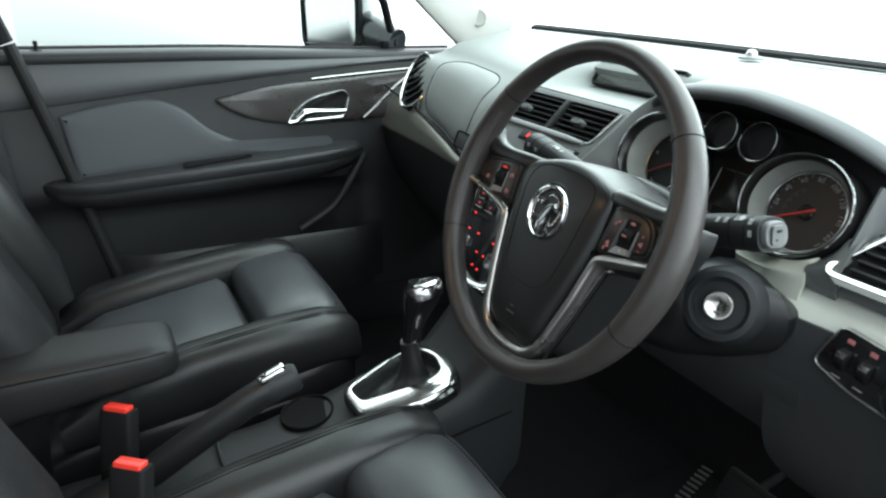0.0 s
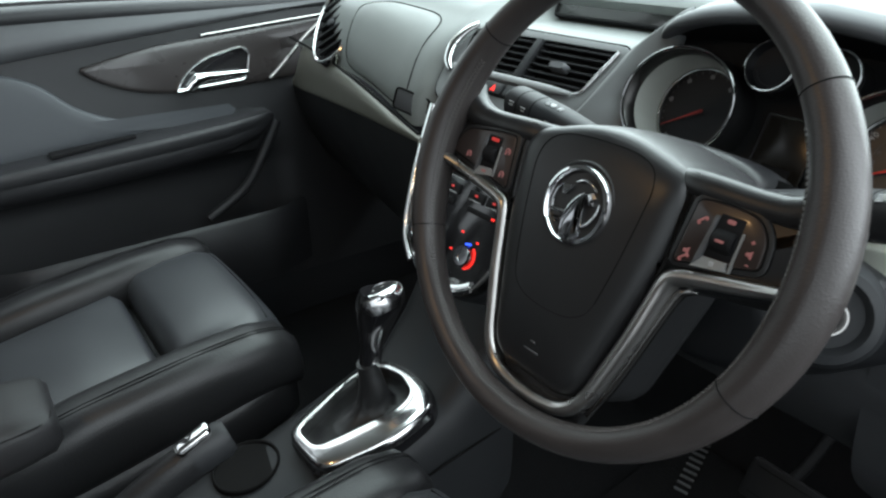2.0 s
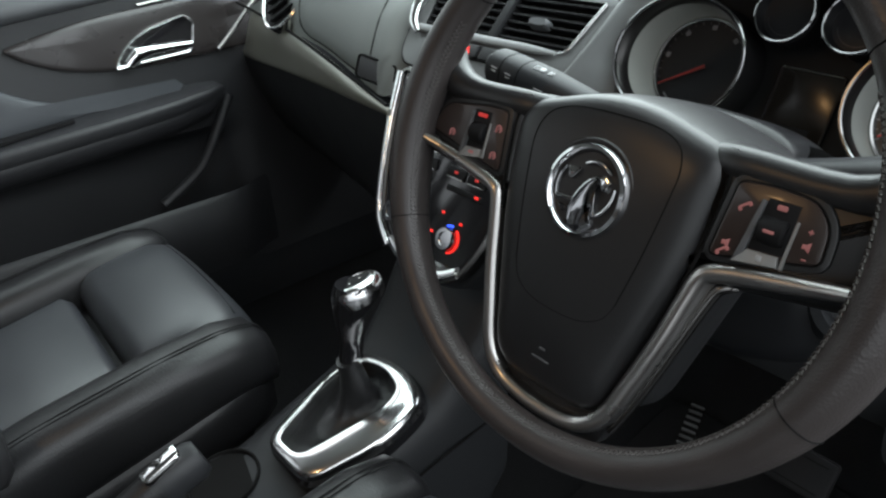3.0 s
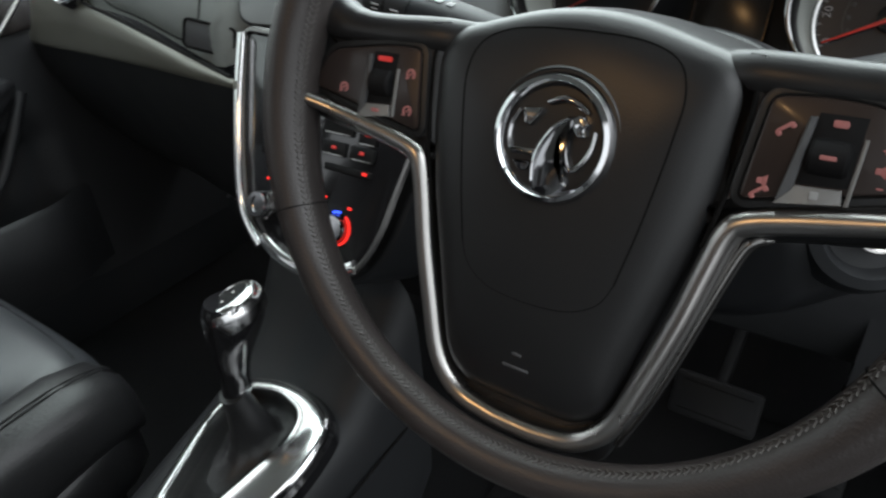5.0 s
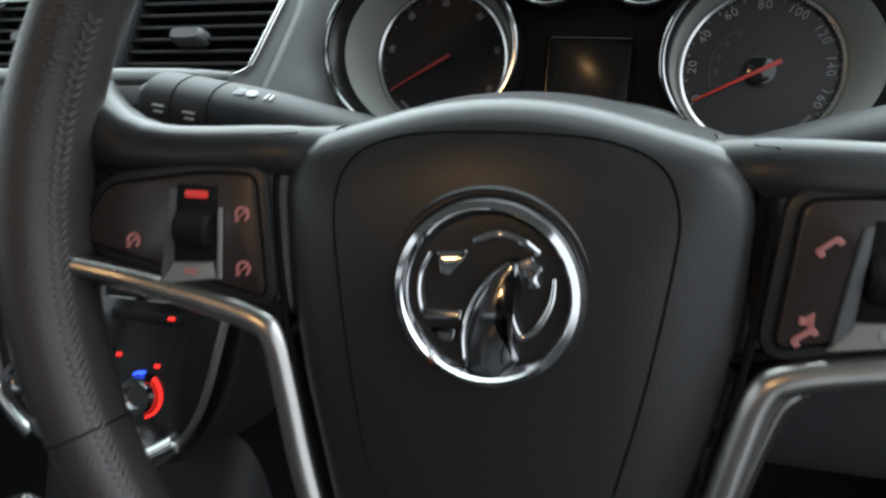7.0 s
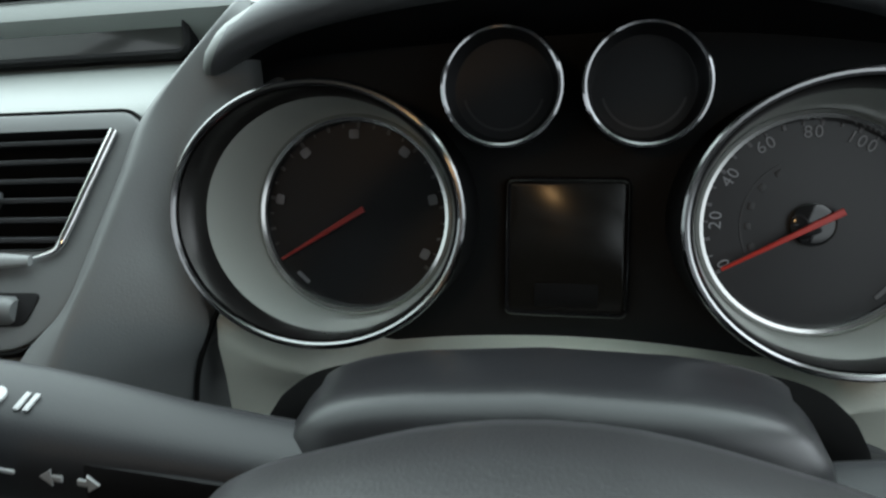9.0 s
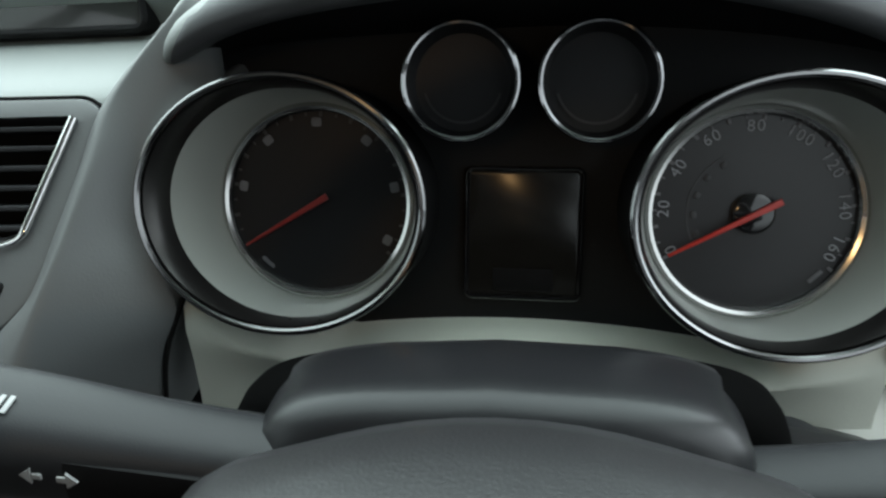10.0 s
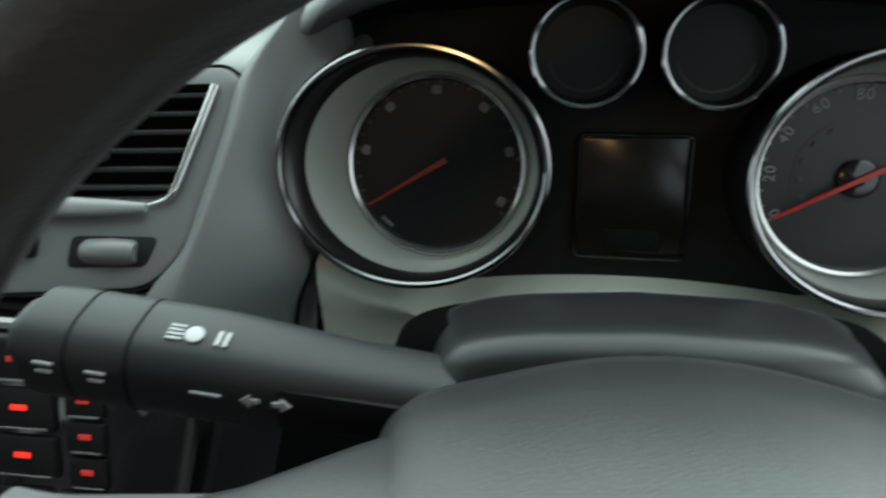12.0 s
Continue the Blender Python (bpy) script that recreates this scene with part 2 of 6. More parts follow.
def ring(poly, width, low, high, soft=0.0008):
    """A flat ring round a polygon: its inner edge is the polygon, its outer one lies width further out."""
    o = grown(poly, width)
    m1, m2 = grown(poly, soft), grown(poly, width - soft)
    rows = [[(p[0], p[1], z) for p in q] for q, z in ((poly, low), (poly, high - soft), (m1, high), (m2, high), (o, high - soft), (o, low))]
    return loft(rows + [rows[0]], caps=(False, False))


def spline(points, per=8, closed=False):
    """A smooth line through points (Catmull-Rom)."""
    p = [Vector(q) for q in points]
    n, out = len(p), []
    for i in range(n if closed else n - 1):
        a, b, c, d = (p[(i + k) % n] if closed else p[min(max(i + k, 0), n - 1)] for k in (-1, 0, 1, 2))
        for k in range(per):
            t = k / per
            out.append(0.5 * (2 * b + (c - a) * t + (2 * a - 5 * b + 4 * c - d) * t * t + (3 * b - a - 3 * c + d) * t**3))
    if not closed:
        out.append(p[-1])
    return out


def sweep(path, section, up=(0, 0, 1), closed=False, sizes=None):
    """A section (x across, y along up) drawn along a path."""
    rows, n = [], len(path)
    up = Vector(up)
    for i, p in enumerate(path):
        a = path[(i - 1) % n] if closed else path[max(i - 1, 0)]
        b = path[(i + 1) % n] if closed else path[min(i + 1, n - 1)]
        t = (Vector(b) - Vector(a)).normalized()
        side = t.cross(up).normalized()
        top = side.cross(t).normalized()
        s = sizes[i] if sizes else 1
        rows.append([Vector(p) + side * q[0] * s + top * q[1] * s for q in section])
    return loft(rows + [rows[0]], caps=(False, False)) if closed else loft(rows)


def tube(path, r, closed=False, up=(0, 0, 1), n=10):
    return sweep(path, oval(r, r, n), up, closed)


def lathe(profile, n=40):
    """Turns a line of (radius, height) round the z axis."""
    rows = [[(r * math.cos(2 * math.pi * k / n), r * math.sin(2 * math.pi * k / n), z) for k in range(n)] for r, z in profile]
    return loft(rows)


def frame_at(origin, lean):
    """A frame whose z faces the driver and leans up by some degrees: x right, y up along the face."""
    a = radians(lean)
    m = Matrix(((1, 0, 0), (0, math.sin(a), -math.cos(a)), (0, math.cos(a), math.sin(a)))).to_4x4()
    return Matrix.Translation(origin) @ m


def lettering(name, text, size, mat, parent, at, depth=0.0003):
    c = bpy.data.curves.new(name, "FONT")
    c.body, c.size, c.align_x, c.align_y, c.extrude = text, size, "CENTER", "CENTER", depth
    o = bpy.data.objects.new(name, c)
    me = bpy.data.meshes.new_from_object(o)
    bpy.data.objects.remove(o)
    bm = bmesh.new()
    bm.from_mesh(me)
    bmesh.ops.remove_doubles(bm, verts=bm.verts, dist=1e-6)
    bm.to_mesh(me)
    bm.free()
    me.materials.append(mat)
    ob = new(name, me)
    ob.matrix_basis = at
    ob.parent = parent
    return ob


def smooth01(t):
    t = min(1, max(0, t))
    return t * t * (3 - 2 * t)


# ---- the shell of the car ----
def structure(name, geo, mat, label, category, bevel=0.0):
    return tagged(part(name, geo, mat, None, "", bevel=bevel), label, category, kind="structure")


CL = 0.04  # the car's middle line
floor = structure("floor", box(CL, -0.25, -0.02, 1.68, 2.3, 0.04, 0.01), CARPET, "black carpeted car floor under the seats", "floor")
structure("wall_front", shell([[(x, y, z) for y, z in ((0.62, 0.0), (0.66, 0.08), (0.78, 0.22), (0.80, 0.70))] for x in np.linspace(-0.74, 0.82, 9)], 0.02), CARPET, "black carpeted bulkhead behind the footwells", "bulkhead")
structure("wall_footwell", box(-0.77, 0.60, 0.37, 0.03, 0.62, 0.74, 0.008), DASH_DARK, "dark side wall of the passenger footwell", "wall")
structure("wall_sill", box(-0.76, -0.20, 0.06, 0.05, 1.7, 0.14, 0.02), DASH_DARK, "dark door sill below the passenger door", "sill")
# two unseen pieces added to keep the open door's light off the footwell
structure("wall_light_block", box(0.838, 0.57, 0.355, 0.03, 0.50, 0.71, 0.01), DOOR_DARK, "unseen dark panel keeping door light out of the driver's footwell", "wall")
structure("wall_sill_right", box(0.83, -0.35, 0.06, 0.05, 1.0, 0.14, 0.02), DASH_DARK, "unseen dark sill blocking low light at the driver's door", "sill")
structure("ceiling", shell([[(x, y, 1.27 - 0.05 * ((x - CL) / 0.7) ** 2 - 0.03 * (y + 0.5) ** 2) for y in np.linspace(-1.35, 0.05, 9)] for x in np.linspace(-0.62, 0.70, 9)], -0.02), HEADLINER, "pale grey fabric headliner over the cabin", "ceiling")
structure("wall_rear", box(CL, -1.37, 0.60, 1.40, 0.04, 1.25, 0.01), DOOR_DARK, "plain dark rear wall of the cabin", "wall")
structure("wall_side", box(-0.76, -0.98, 0.36, 0.05, 0.75, 0.75, 0.02), DOOR_DARK, "dark lower trim behind the passenger door", "wall")


def pillar(name, a, b, wide, deep, mat, label):
    path = spline([a, [(p + q) / 2 for p, q in zip(a, b)], b], 8)
    return structure(name, sweep(path, oval(wide, deep, 20, power=3), up=(1, 0, 0)), mat, label, "pillar")


pillar("pillar_front", (-0.740, 0.635, 0.775), (-0.61, 0.02, 1.265), 0.100, 0.02, PILLAR, "pale grey front pillar trim beside the windscreen")
pillar("pillar_front_right", (0.815, 0.45, 0.80), (0.68, -0.02, 1.25), 0.055, 0.02, PILLAR, "pale grey front pillar trim beside the windscreen")
pillar("pillar_middle", (-0.735, -0.58, 0.20), (-0.62, -0.66, 1.25), 0.06, 0.025, DOOR_DARK, "dark middle pillar behind the passenger door")
badge = thing("pillar_badge", "small round pale badge on the front pillar trim", "badge", at=look((-0.699, 0.543, 0.831), (-0.2, 0.2, 0.86)) @ Matrix.Rotation(math.pi, 4, "Y"))
part("disc", lathe([(0.022, -0.006), (0.021, 0.001), (0.017, 0.002), (0.015, 0.0005), (0.0005, 0.0008)], 32), PILLAR, badge)
ws = shell([[V(CL + 0.74 * u * (1 - 0.16 * v), 0.80 - 0.06 * u * u - 0.80 * v, 0.80 + 0.46 * v - 0.05 * v * u * u) for v in np.linspace(0, 1, 7)] for u in np.linspace(-1, 1, 13)], 0.004)
w1 = structure("window_1", ws, PANE, "clear curved windscreen above the dashboard", "windscreen")
w1.visible_shadow = False
structure("trim_windscreen", sweep([V(CL + 0.76 * u, 0.80 - 0.06 * u * u, 0.802) for u in np.linspace(-1, 1, 21)], oval(0.022, 0.012, 12), up=(0, 0, 1)), BLACK, "black ceramic border along the foot of the windscreen", "trim")

# ---- dashboard ----
def face_y(x):
    """How far forward the dash face lies at the height of the pale strip."""
    d = max(0.0, -0.03 - x)
    return 0.148 + 0.26 * d - 0.09 * d * d


def strip_z(x):
    return 0.618 + 0.021 * smooth01((-0.045 - x) / 0.28)


def dash_profile(x):
    y, z = face_y(x), strip_z(x)
    yw = 0.79 - 0.06 * ((x - CL) / 0.74) ** 2
    pts = [(y + 0.010, z + 0.012), (y + 0.020, z + 0.06), (y + 0.048, z + 0.11), (y + 0.10, 0.762), (y + 0.17, 0.785), (0.5 * (y + 0.22 + yw), 0.806), (yw, 0.80)]
    # a sunken tray with the display at its end, over the middle of the dash
    c = smooth01((x + 0.085) / 0.04)
    tray = [(0.190, 0.640), (0.225, 0.690), (0.262, 0.735), (0.282, 0.7590), (0.400, 0.7555), (0.424, 0.800), (yw, 0.80)]
    pts = [(a[0] * (1 - c) + b[0] * c, a[1] * (1 - c) + b[1] * c) for a, b in zip(pts, tray)]
    return spline([V(0, a, b) for a, b in pts], 6)


def dash_point(x, s, lift=0.0):
    """A point of the dash surface: s runs from the strip (0) to the windscreen (1)."""
    p = dash_profile(x)
    k = s * (len(p) - 1)
    i = min(int(k), len(p) - 2)
    q = p[i].lerp(p[i + 1], k - i)
    d = (p[i + 1] - p[i]).normalized()
    n = V(0, -d.z, d.y)
    return V(x, q.y + n.y * lift, q.z + n.z * lift)


dash = thing("dashboard", "grey soft plastic dashboard with dark lower half under the windscreen", "dashboard")
xs = [-0.735 + 0.95 * k / 76 for k in range(77)]
pad_left = lambda s: -0.705 + 0.150 * smooth01(s / 0.18) - 0.11 * smooth01((s - 0.55) / 0.45)
part("upper_pad", shell([[dash_point(pad_left(s / 36) + (0.215 - pad_left(s / 36)) * (x + 0.735) / 0.95, s / 36) for s in range(37)] for x in xs], 0.012), DASH_TOP, dash, "grey grained upper pad", angle=50)


def patch(x0, x1, s0, s1, lift, n=24, m=16, power=6.0):
    rows = []
    for i in range(n + 1):
        a = -1 + 2 * i / n
        row = []
        for j in range(m + 1):
            b = -1 + 2 * j / m
            f = 1 / max(1e-6, (abs(a) ** power + abs(b) ** power) ** (1 / power)) * max(abs(a), abs(b)) if (a or b) else 1
            u, v = a * f, b * f
            edge = max(abs(a), abs(b))
            row.append(dash_point((x0 + x1) / 2 + u * (x1 - x0) / 2, (s0 + s1) / 2 + v * (s1 - s0) / 2, lift * min(1, (1 - edge) * 8)))
        rows.append(row)
    return shell(rows, 0.004)


part("airbag_lid", patch(-0.405, -0.120, 0.03, 0.49, 0.0035, power=4.5), DASH_TOP, dash, "flush grey airbag lid with rounded outline", angle=60)
def patch_edge(x0, x1, s0, s1, power=6.0, n=120):
    out = []
    for a, b in oval(1, 1, n, power=power):
        out.append(dash_point((x0 + x1) / 2 + a * (x1 - x0) / 2, (s0 + s1) / 2 + b * (s1 - s0) / 2, 0.0002))
    return out


part("lid_joint", tube(patch_edge(-0.407, -0.118, 0.027, 0.495, power=4.5), 0.0011, True, n=6), GAP, dash)
def strip_span(x):
    """Lower and upper edge of the wedge-shaped trim strip."""
    t = max(0.0, min(1.0, (-0.03 - x) / 0.70))
    return 0.624 - 0.066 * t + 0.006 * t * t, 0.6315 + 0.022 * t + 0.012 * smooth01(t * 1.4)


rows = []
for x in np.linspace(-0.705, -0.030, 44):
    lo, hi = strip_span(x)
    hi = lo + (hi - lo) * (0.22 + 0.78 * smooth01((x + 0.705) / 0.075))
    mid, h = (lo + hi) / 2, (hi - lo) / 2
    rows.append([V(x, face_y(x) - 0.001 + p[0] * min(0.009, h * 0.9) + 0.18 * abs(p[1]) * h * p[1], mid + p[1] * h) for p in oval(1, 1, 28, power=2.6)])
part("trim_strip", loft(rows), WEDGE, dash, "champagne trim strip, darkened for its shade, widening towards the door", angle=60)
part("strip_joint", tube([V(x, face_y(x) + 0.0005, strip_span(x)[1] + 0.001) for x in np.linspace(-0.72, -0.04, 40)], 0.0022, n=6), GAP, dash)

# lower dash and glove box on the passenger's side
low = []
for x in np.linspace(-0.735, -0.035, 30):
    y, z = face_y(x), strip_z(x)
    low.append(spline([V(x, y + 0.006, strip_span(x)[0] + 0.004), V(x, y + 0.010, strip_span(x)[0] - 0.02), V(x, y + 0.03, strip_span(x)[0] - 0.09), V(x, y + 0.09, z - 0.26), V(x, y + 0.20, z - 0.36)], 5))
part("lower_panel", shell(low, 0.01), DASH_DARK, dash, "dark glove box panel")
latch = thing("glove_box_latch", "small latch in the lower dash, its recess shade shown by darker plates", "latch")
lm = frame_at((-0.098, face_y(-0.098) + 0.0125, 0.658), 14) @ Matrix.Rotation(radians(-8), 4, "Z") @ Matrix.Rotation(radians(14), 4, "Y")
latch.matrix_world = lm
q = rounded([(-0.03, -0.014), (0.03, -0.012), (0.03, 0.014), (-0.03, 0.012)], 0.005)
# flat pieces in darker tones that carry the shade of the latch pocket
part("surround", ring(q, 0.0025, -0.004, 0.0004), GAP, latch)
part("recess", plate(q, -0.010, -0.0008), DOOR_SILL, latch)

# end vent beside the passenger door
def end_vent(m):
    t = thing("end_air_vent", "leaf-shaped chrome-edged air vent with dark slats at the dash end", "air vent", at=m)
    o = [(p[0] * (1 - 0.25 * p[1] / 0.078), p[1]) for p in oval(0.042, 0.078, 56, power=2.2)]
    part("surround", ring(o, 0.0055, -0.012, 0.007, 0.0025), KNOB_CHROME, t, "chrome ring")
    part("backing", plate(o, -0.006, 0.001), BLACK, t)
    for k in range(6):
        y = -0.056 + 0.022 * k
        w = 0.033 * (1 - 0.25 * y / 0.078) * math.sqrt(max(0.05, 1 - (y / 0.078) ** 2))
        part("slat", moved(box(0, 0, 0, 2 * w, 0.003, 0.014, 0.001), Matrix.Translation((0, y, 0.004)) @ Matrix.Rotation(radians(25), 4, "X")), DASH_DARK, t)
    part("tab", box(0.004, 0.0, 0.010, 0.014, 0.016, 0.010, 0.004), DASH_DARK, t, "dark sliding tab")
    return t


ey = V(-0.694, 0.449, 0.562)
ez = V(-0.16, -0.858, 0.488)
ez = (ez - ey * ez.dot(ey) / ey.dot(ey)).normalized()
ey = ey.normalized()
ex = ey.cross(ez)
end_vent(Matrix.Translation(V(-0.497, 0.281, 0.706) + ez * 0.006) @ Matrix((ex, ey, ez)).transposed().to_4x4() @ Matrix.Rotation(radians(15), 4, "Y"))

# dash top on the driver's side
def top_z(x):
    return 0.80 - 0.05 * smooth01((x - 0.45) / 0.35)


rows = []
for x in np.linspace(0.226, 0.815, 30):
    yw = 0.79 - 0.06 * ((x - CL) / 0.74) ** 2
    f = 0.30 + 0.02 * smooth01((x - 0.5) / 0.2)
    rows.append(spline([V(x, f, top_z(x) - 0.012), V(x, f + 0.05, top_z(x)), V(x, 0.45, top_z(x) + 0.008), V(x, 0.6, 0.807), V(x, yw, 0.80)], 5))
part("upper_pad", shell(rows, 0.012), DASH_TOP, dash, "grey grained upper pad", angle=50)

# hood over the instruments
def hood_edge(u):
    """The lip of the instrument hood, u from -1 at the screen side to 1 at the door."""
    x = 0.402 + 0.170 * u
    return V(x, 0.222 + 0.03 * u * u + 0.015 * max(0, u), 0.812 - 0.022 * u * u - 0.016 * max(0, -u) ** 6 - 0.018 * max(0, u) - 0.020 * max(0, u) ** 3)


rows, lining, edging = [], [], []
for k in range(61):
    u = -1.0 + 2.0 * k / 60
    e = hood_edge(u)
    fall = max(0.0, 1 - abs(u) ** 6)
    q = 1.0 if u > -0.86 else math.sqrt(max(0.0, 1 - ((-0.86 - u) / 0.14) ** 2))
    mid = e + V(0, 0.030, -0.004)
    sec = [(0.030, -0.0100), (0.012, -0.0090), (0.004, -0.0070), (0.0005, -0.0042), (0.0, -0.0008), (0.003, 0.0035), (0.010, 0.0065), (0.030, 0.0085), (0.10, 0.006)]
    rows.append([mid + (e + V(0, a, b) - mid) * (0.10 + 0.90 * q) for a, b in sec] + [V(e.x + 0.012 * (1 - q), 0.36, e.z * 0.3 + 0.7 * top_z(e.x) - 0.004 * (1 - q)), V(e.x + 0.012 * (1 - q), 0.42, top_z(e.x) + 0.007 * q - 0.004 * (1 - q))])
    lining.append([e + V(0, 0.12, -0.045 * fall - 0.024), e + V(0, 0.055, -0.016 * fall - 0.010 - 0.004 * q), e + V(0, 0.030 - 0.012 * q, -0.005 - 0.0045 * q)])
    if -0.94 < u < 0.93:
        w = min(1.0, (u + 0.94) / 0.20, (0.93 - u) / 0.12)
        lip = [(0.030, -0.0108), (0.012, -0.0098), (0.0034, -0.0074), (-0.0003, -0.0044), (-0.0008, -0.0008), (0.0026, 0.0041), (0.010, 0.0072), (0.022, 0.0086)]
        edging.append([mid + (e + V(0, a, b) - mid) * (0.10 + 0.90 * q) + V(0, -0.0004, 0) for a, b in [lip[min(j, 2 + int(round(5 * w)))] for j in range(8)]])
hood = part("instrument_hood", shell(rows, 0.003), DASH_TOP, dash, "grey cowl with rounded lip over the instruments", angle=70)
# darker sheet over the pale lip; the lip's shade is in its colour
part("hood_lip_shade", shell(edging, 0.0004), DOOR_SILL, dash, "grey sheet darkening the cowl's lip for its shade", angle=60)
part("hood_lining", shell(lining, 0.002), BLACK, dash, "matt black lining under the cowl", angle=60)

# display at the end of the tray
cd = thing("centre_display", "dark glossy display sunk in the middle of the dash top", "display", at=frame_at((0.047, 0.404, 0.781), 24))
q = rounded([(-0.088, -0.021), (0.108, -0.021), (0.104, 0.017), (-0.084, 0.017)], 0.005)
part("screen", plate(q, -0.006, 0.004, 0.001), SCREEN, cd, "grey glossy screen")
part("frame", ring(q, 0.005, -0.012, 0.007, 0.002), BLACK, cd)

# centre fascia with two air vents
def vent_frame():
    """The sloping face that carries the centre vents: origin at its lower right."""
    return frame_at((0.095, 0.221, 0.7285), 41)


VF = vent_frame()
fascia = thing("centre_vent_fascia", "grey plastic fascia with two slatted air vents in chrome edging", "air vents", at=VF)
fo = rounded([(-0.150, -0.066), (0.020, -0.060), (0.076, -0.056), (0.092, -0.039), (0.1145, 0.041), (0.106, 0.048), (-0.128, 0.050), (-0.160, 0.0)], [0.03, 0.06, 0.02, 0.03, 0.006, 0.006, 0.03, 0.04], 6)
fh = rounded([(-0.1310, -0.0146), (0.0862, -0.0146), (0.1030, 0.0392), (-0.1370, 0.0392)], [0.003, 0.012, 0.003, 0.003], 6)


def cut_at(poly, centre, a):
    """Where the ray from the centre at the angle a leaves the polygon."""
    d, best = Vector((math.cos(a), math.sin(a))), 0.0
    for p, q in zip(poly, list(poly[1:]) + [poly[0]]):
        p, q = Vector(p) - centre, Vector(q) - centre
        e = q - p
        den = d.x * e.y - d.y * e.x
        if abs(den) > 1e-12:
            u = (p.x * e.y - p.y * e.x) / den
            v = (p.x * d.y - p.y * d.x) / den
            if u > best and -1e-6 <= v <= 1 + 1e-6:
                best = u
    return centre + d * best


def holed_plate(outer, inner, low, high, soft, centre):
    """A plate with an opening, its rings matched ray by ray."""
    centre = Vector(centre)
    turns = sorted({round(math.atan2(p[1] - centre.y, p[0] - centre.x), 4) for p in list(outer) + list(inner)})
    rings = []
    for poly, z in ((outer, low), (outer, high - soft), (grown(outer, -0.3 * soft), high - 0.3 * soft), (grown(outer, -soft), high), (inner, high), (inner, low)):
        rings.append([(*cut_at(poly, centre, a), z) for a in turns])
    return loft(rings, caps=(False, False))


part("panel", holed_plate(fo, fh, -0.045, -0.0030, 0.0022, (-0.02, 0.012)), FASCIA, fascia, "grey satin panel")
part("panel_joint", ring(grown(fo, 0.0002), 0.0014, -0.012, -0.0044, 0.0003), GAP, fascia)


def vent(x0, x1, left, right):
    """A slatted outlet between x0 and x1 at its foot, whose sides lean by left and right at the top."""
    lo, hi = -0.0138, 0.0385
    o = rounded([(x0, lo), (x1, lo), (x1 + right, hi), (x0 + left, hi)], [0.003, 0.012, 0.003, 0.003], 6)
    v = part("vent", plate(o, -0.030, -0.0200, 0.0005), GAP, fascia, "air vent with dark slats")
    part("well", loft([[(p[0], p[1], z) for p in grown(o, d)] for d, z in ((-0.001, -0.022), (0.0, -0.0034), (0.0008, -0.0022))], caps=(False, False)), BLACK, v)
    for k in range(6):
        y = -0.0095 + 0.0088 * k
        f = (y - lo) / (hi - lo)
        a, b = x0 + left * f + 0.0008, x1 + right * f - 0.0008
        part("slat", moved(box((a + b) / 2, 0, 0, b - a, 0.0022, 0.0090, 0.0007), Matrix.Translation((0, y + 0.001, -0.0072)) @ Matrix.Rotation(radians(20), 4, "X")), DASH_DARK, v)
    tx = (x0 + x1) / 2 + (0.000 if x0 > -0.05 else -0.02)
    part("tab", loft([[(tx + p[0] * w, 0.0085 + p[1] * h, z) for p in oval(1, 1, 20, power=4)] for w, h, z in ((0.0130, 0.0056, -0.006), (0.0125, 0.0050, 0.002), (0.0105, 0.0036, 0.0045))]), DOOR_SILL, v, "grey sliding tab")
    return v, o


vr, vo = vent(-0.0130, 0.0850, 0.0050, 0.0165)
part("chrome_edge", sweep(spline([V(0.1025, 0.0380, -0.0010), V(0.0950, 0.014, -0.0005), V(0.0880, -0.0070, -0.0008), V(0.0840, -0.0145, -0.0012), V(0.0740, -0.0180, -0.0015)], 8), oval(0.0019, 0.0016, 12), up=(0, 0, 1), sizes=[1.0 - 0.6 * smooth01((k - 18) / 14) for k in range(33)]), CHROME, vr, "bright chrome side edge")
vent(-0.1300, -0.0240, -0.0060, 0.0040)
part("divider", plate(rounded([(-0.0235, -0.0150), (-0.0135, -0.0150), (-0.0085, 0.0390), (-0.0190, 0.0390)], 0.002), -0.004, 0.0012, 0.0010), DASH_DARK, fascia, "dark bar between the outlets")
part("lip", sweep([V(x, -0.0195 - 0.00001 * k, 0.0004) for k, x in enumerate(np.linspace(-0.135, 0.074, 12))], oval(0.0048, 0.0030, 16), up=(0, 0, 1), sizes=[1.0] * 10 + [0.8, 0.45]), KNOB_LIP, fascia, "smooth pale lip under the outlets")
arc = spline([V(-0.134, 0.046, -0.001), V(-0.146, 0.030, 0.003), V(-0.153, 0.008, 0.005), V(-0.147, -0.014, 0.004), V(-0.134, -0.026, 0.001)], 8)
part("chrome_arc", sweep(arc, oval(0.0075, 0.005, 16), up=(0, 0, 1), sizes=[0.35 + 0.65 * math.sin(math.pi * min(1, (k + 2) / 36)) for k in range(len(arc))]), CHROME, fascia, "bright chrome end piece")
part("switch_row", plate(rounded([(-0.066, -0.0435), (0.018, -0.0435), (0.018, -0.0265), (-0.066, -0.0265)], 0.003), -0.004, -0.0014, 0.0006), BLACK, fascia, "dark switch recess")
part("hazard_switch", box(-0.0420, -0.0350, 0.0, 0.036, 0.0145, 0.006, 0.003), DASH_DARK, fascia, "dark hazard switch with lit red triangle")
part("blank_switch", box(-0.0020, -0.0350, 0.0, 0.036, 0.0145, 0.006, 0.003), DASH_DARK, fascia, "dark blank switch")
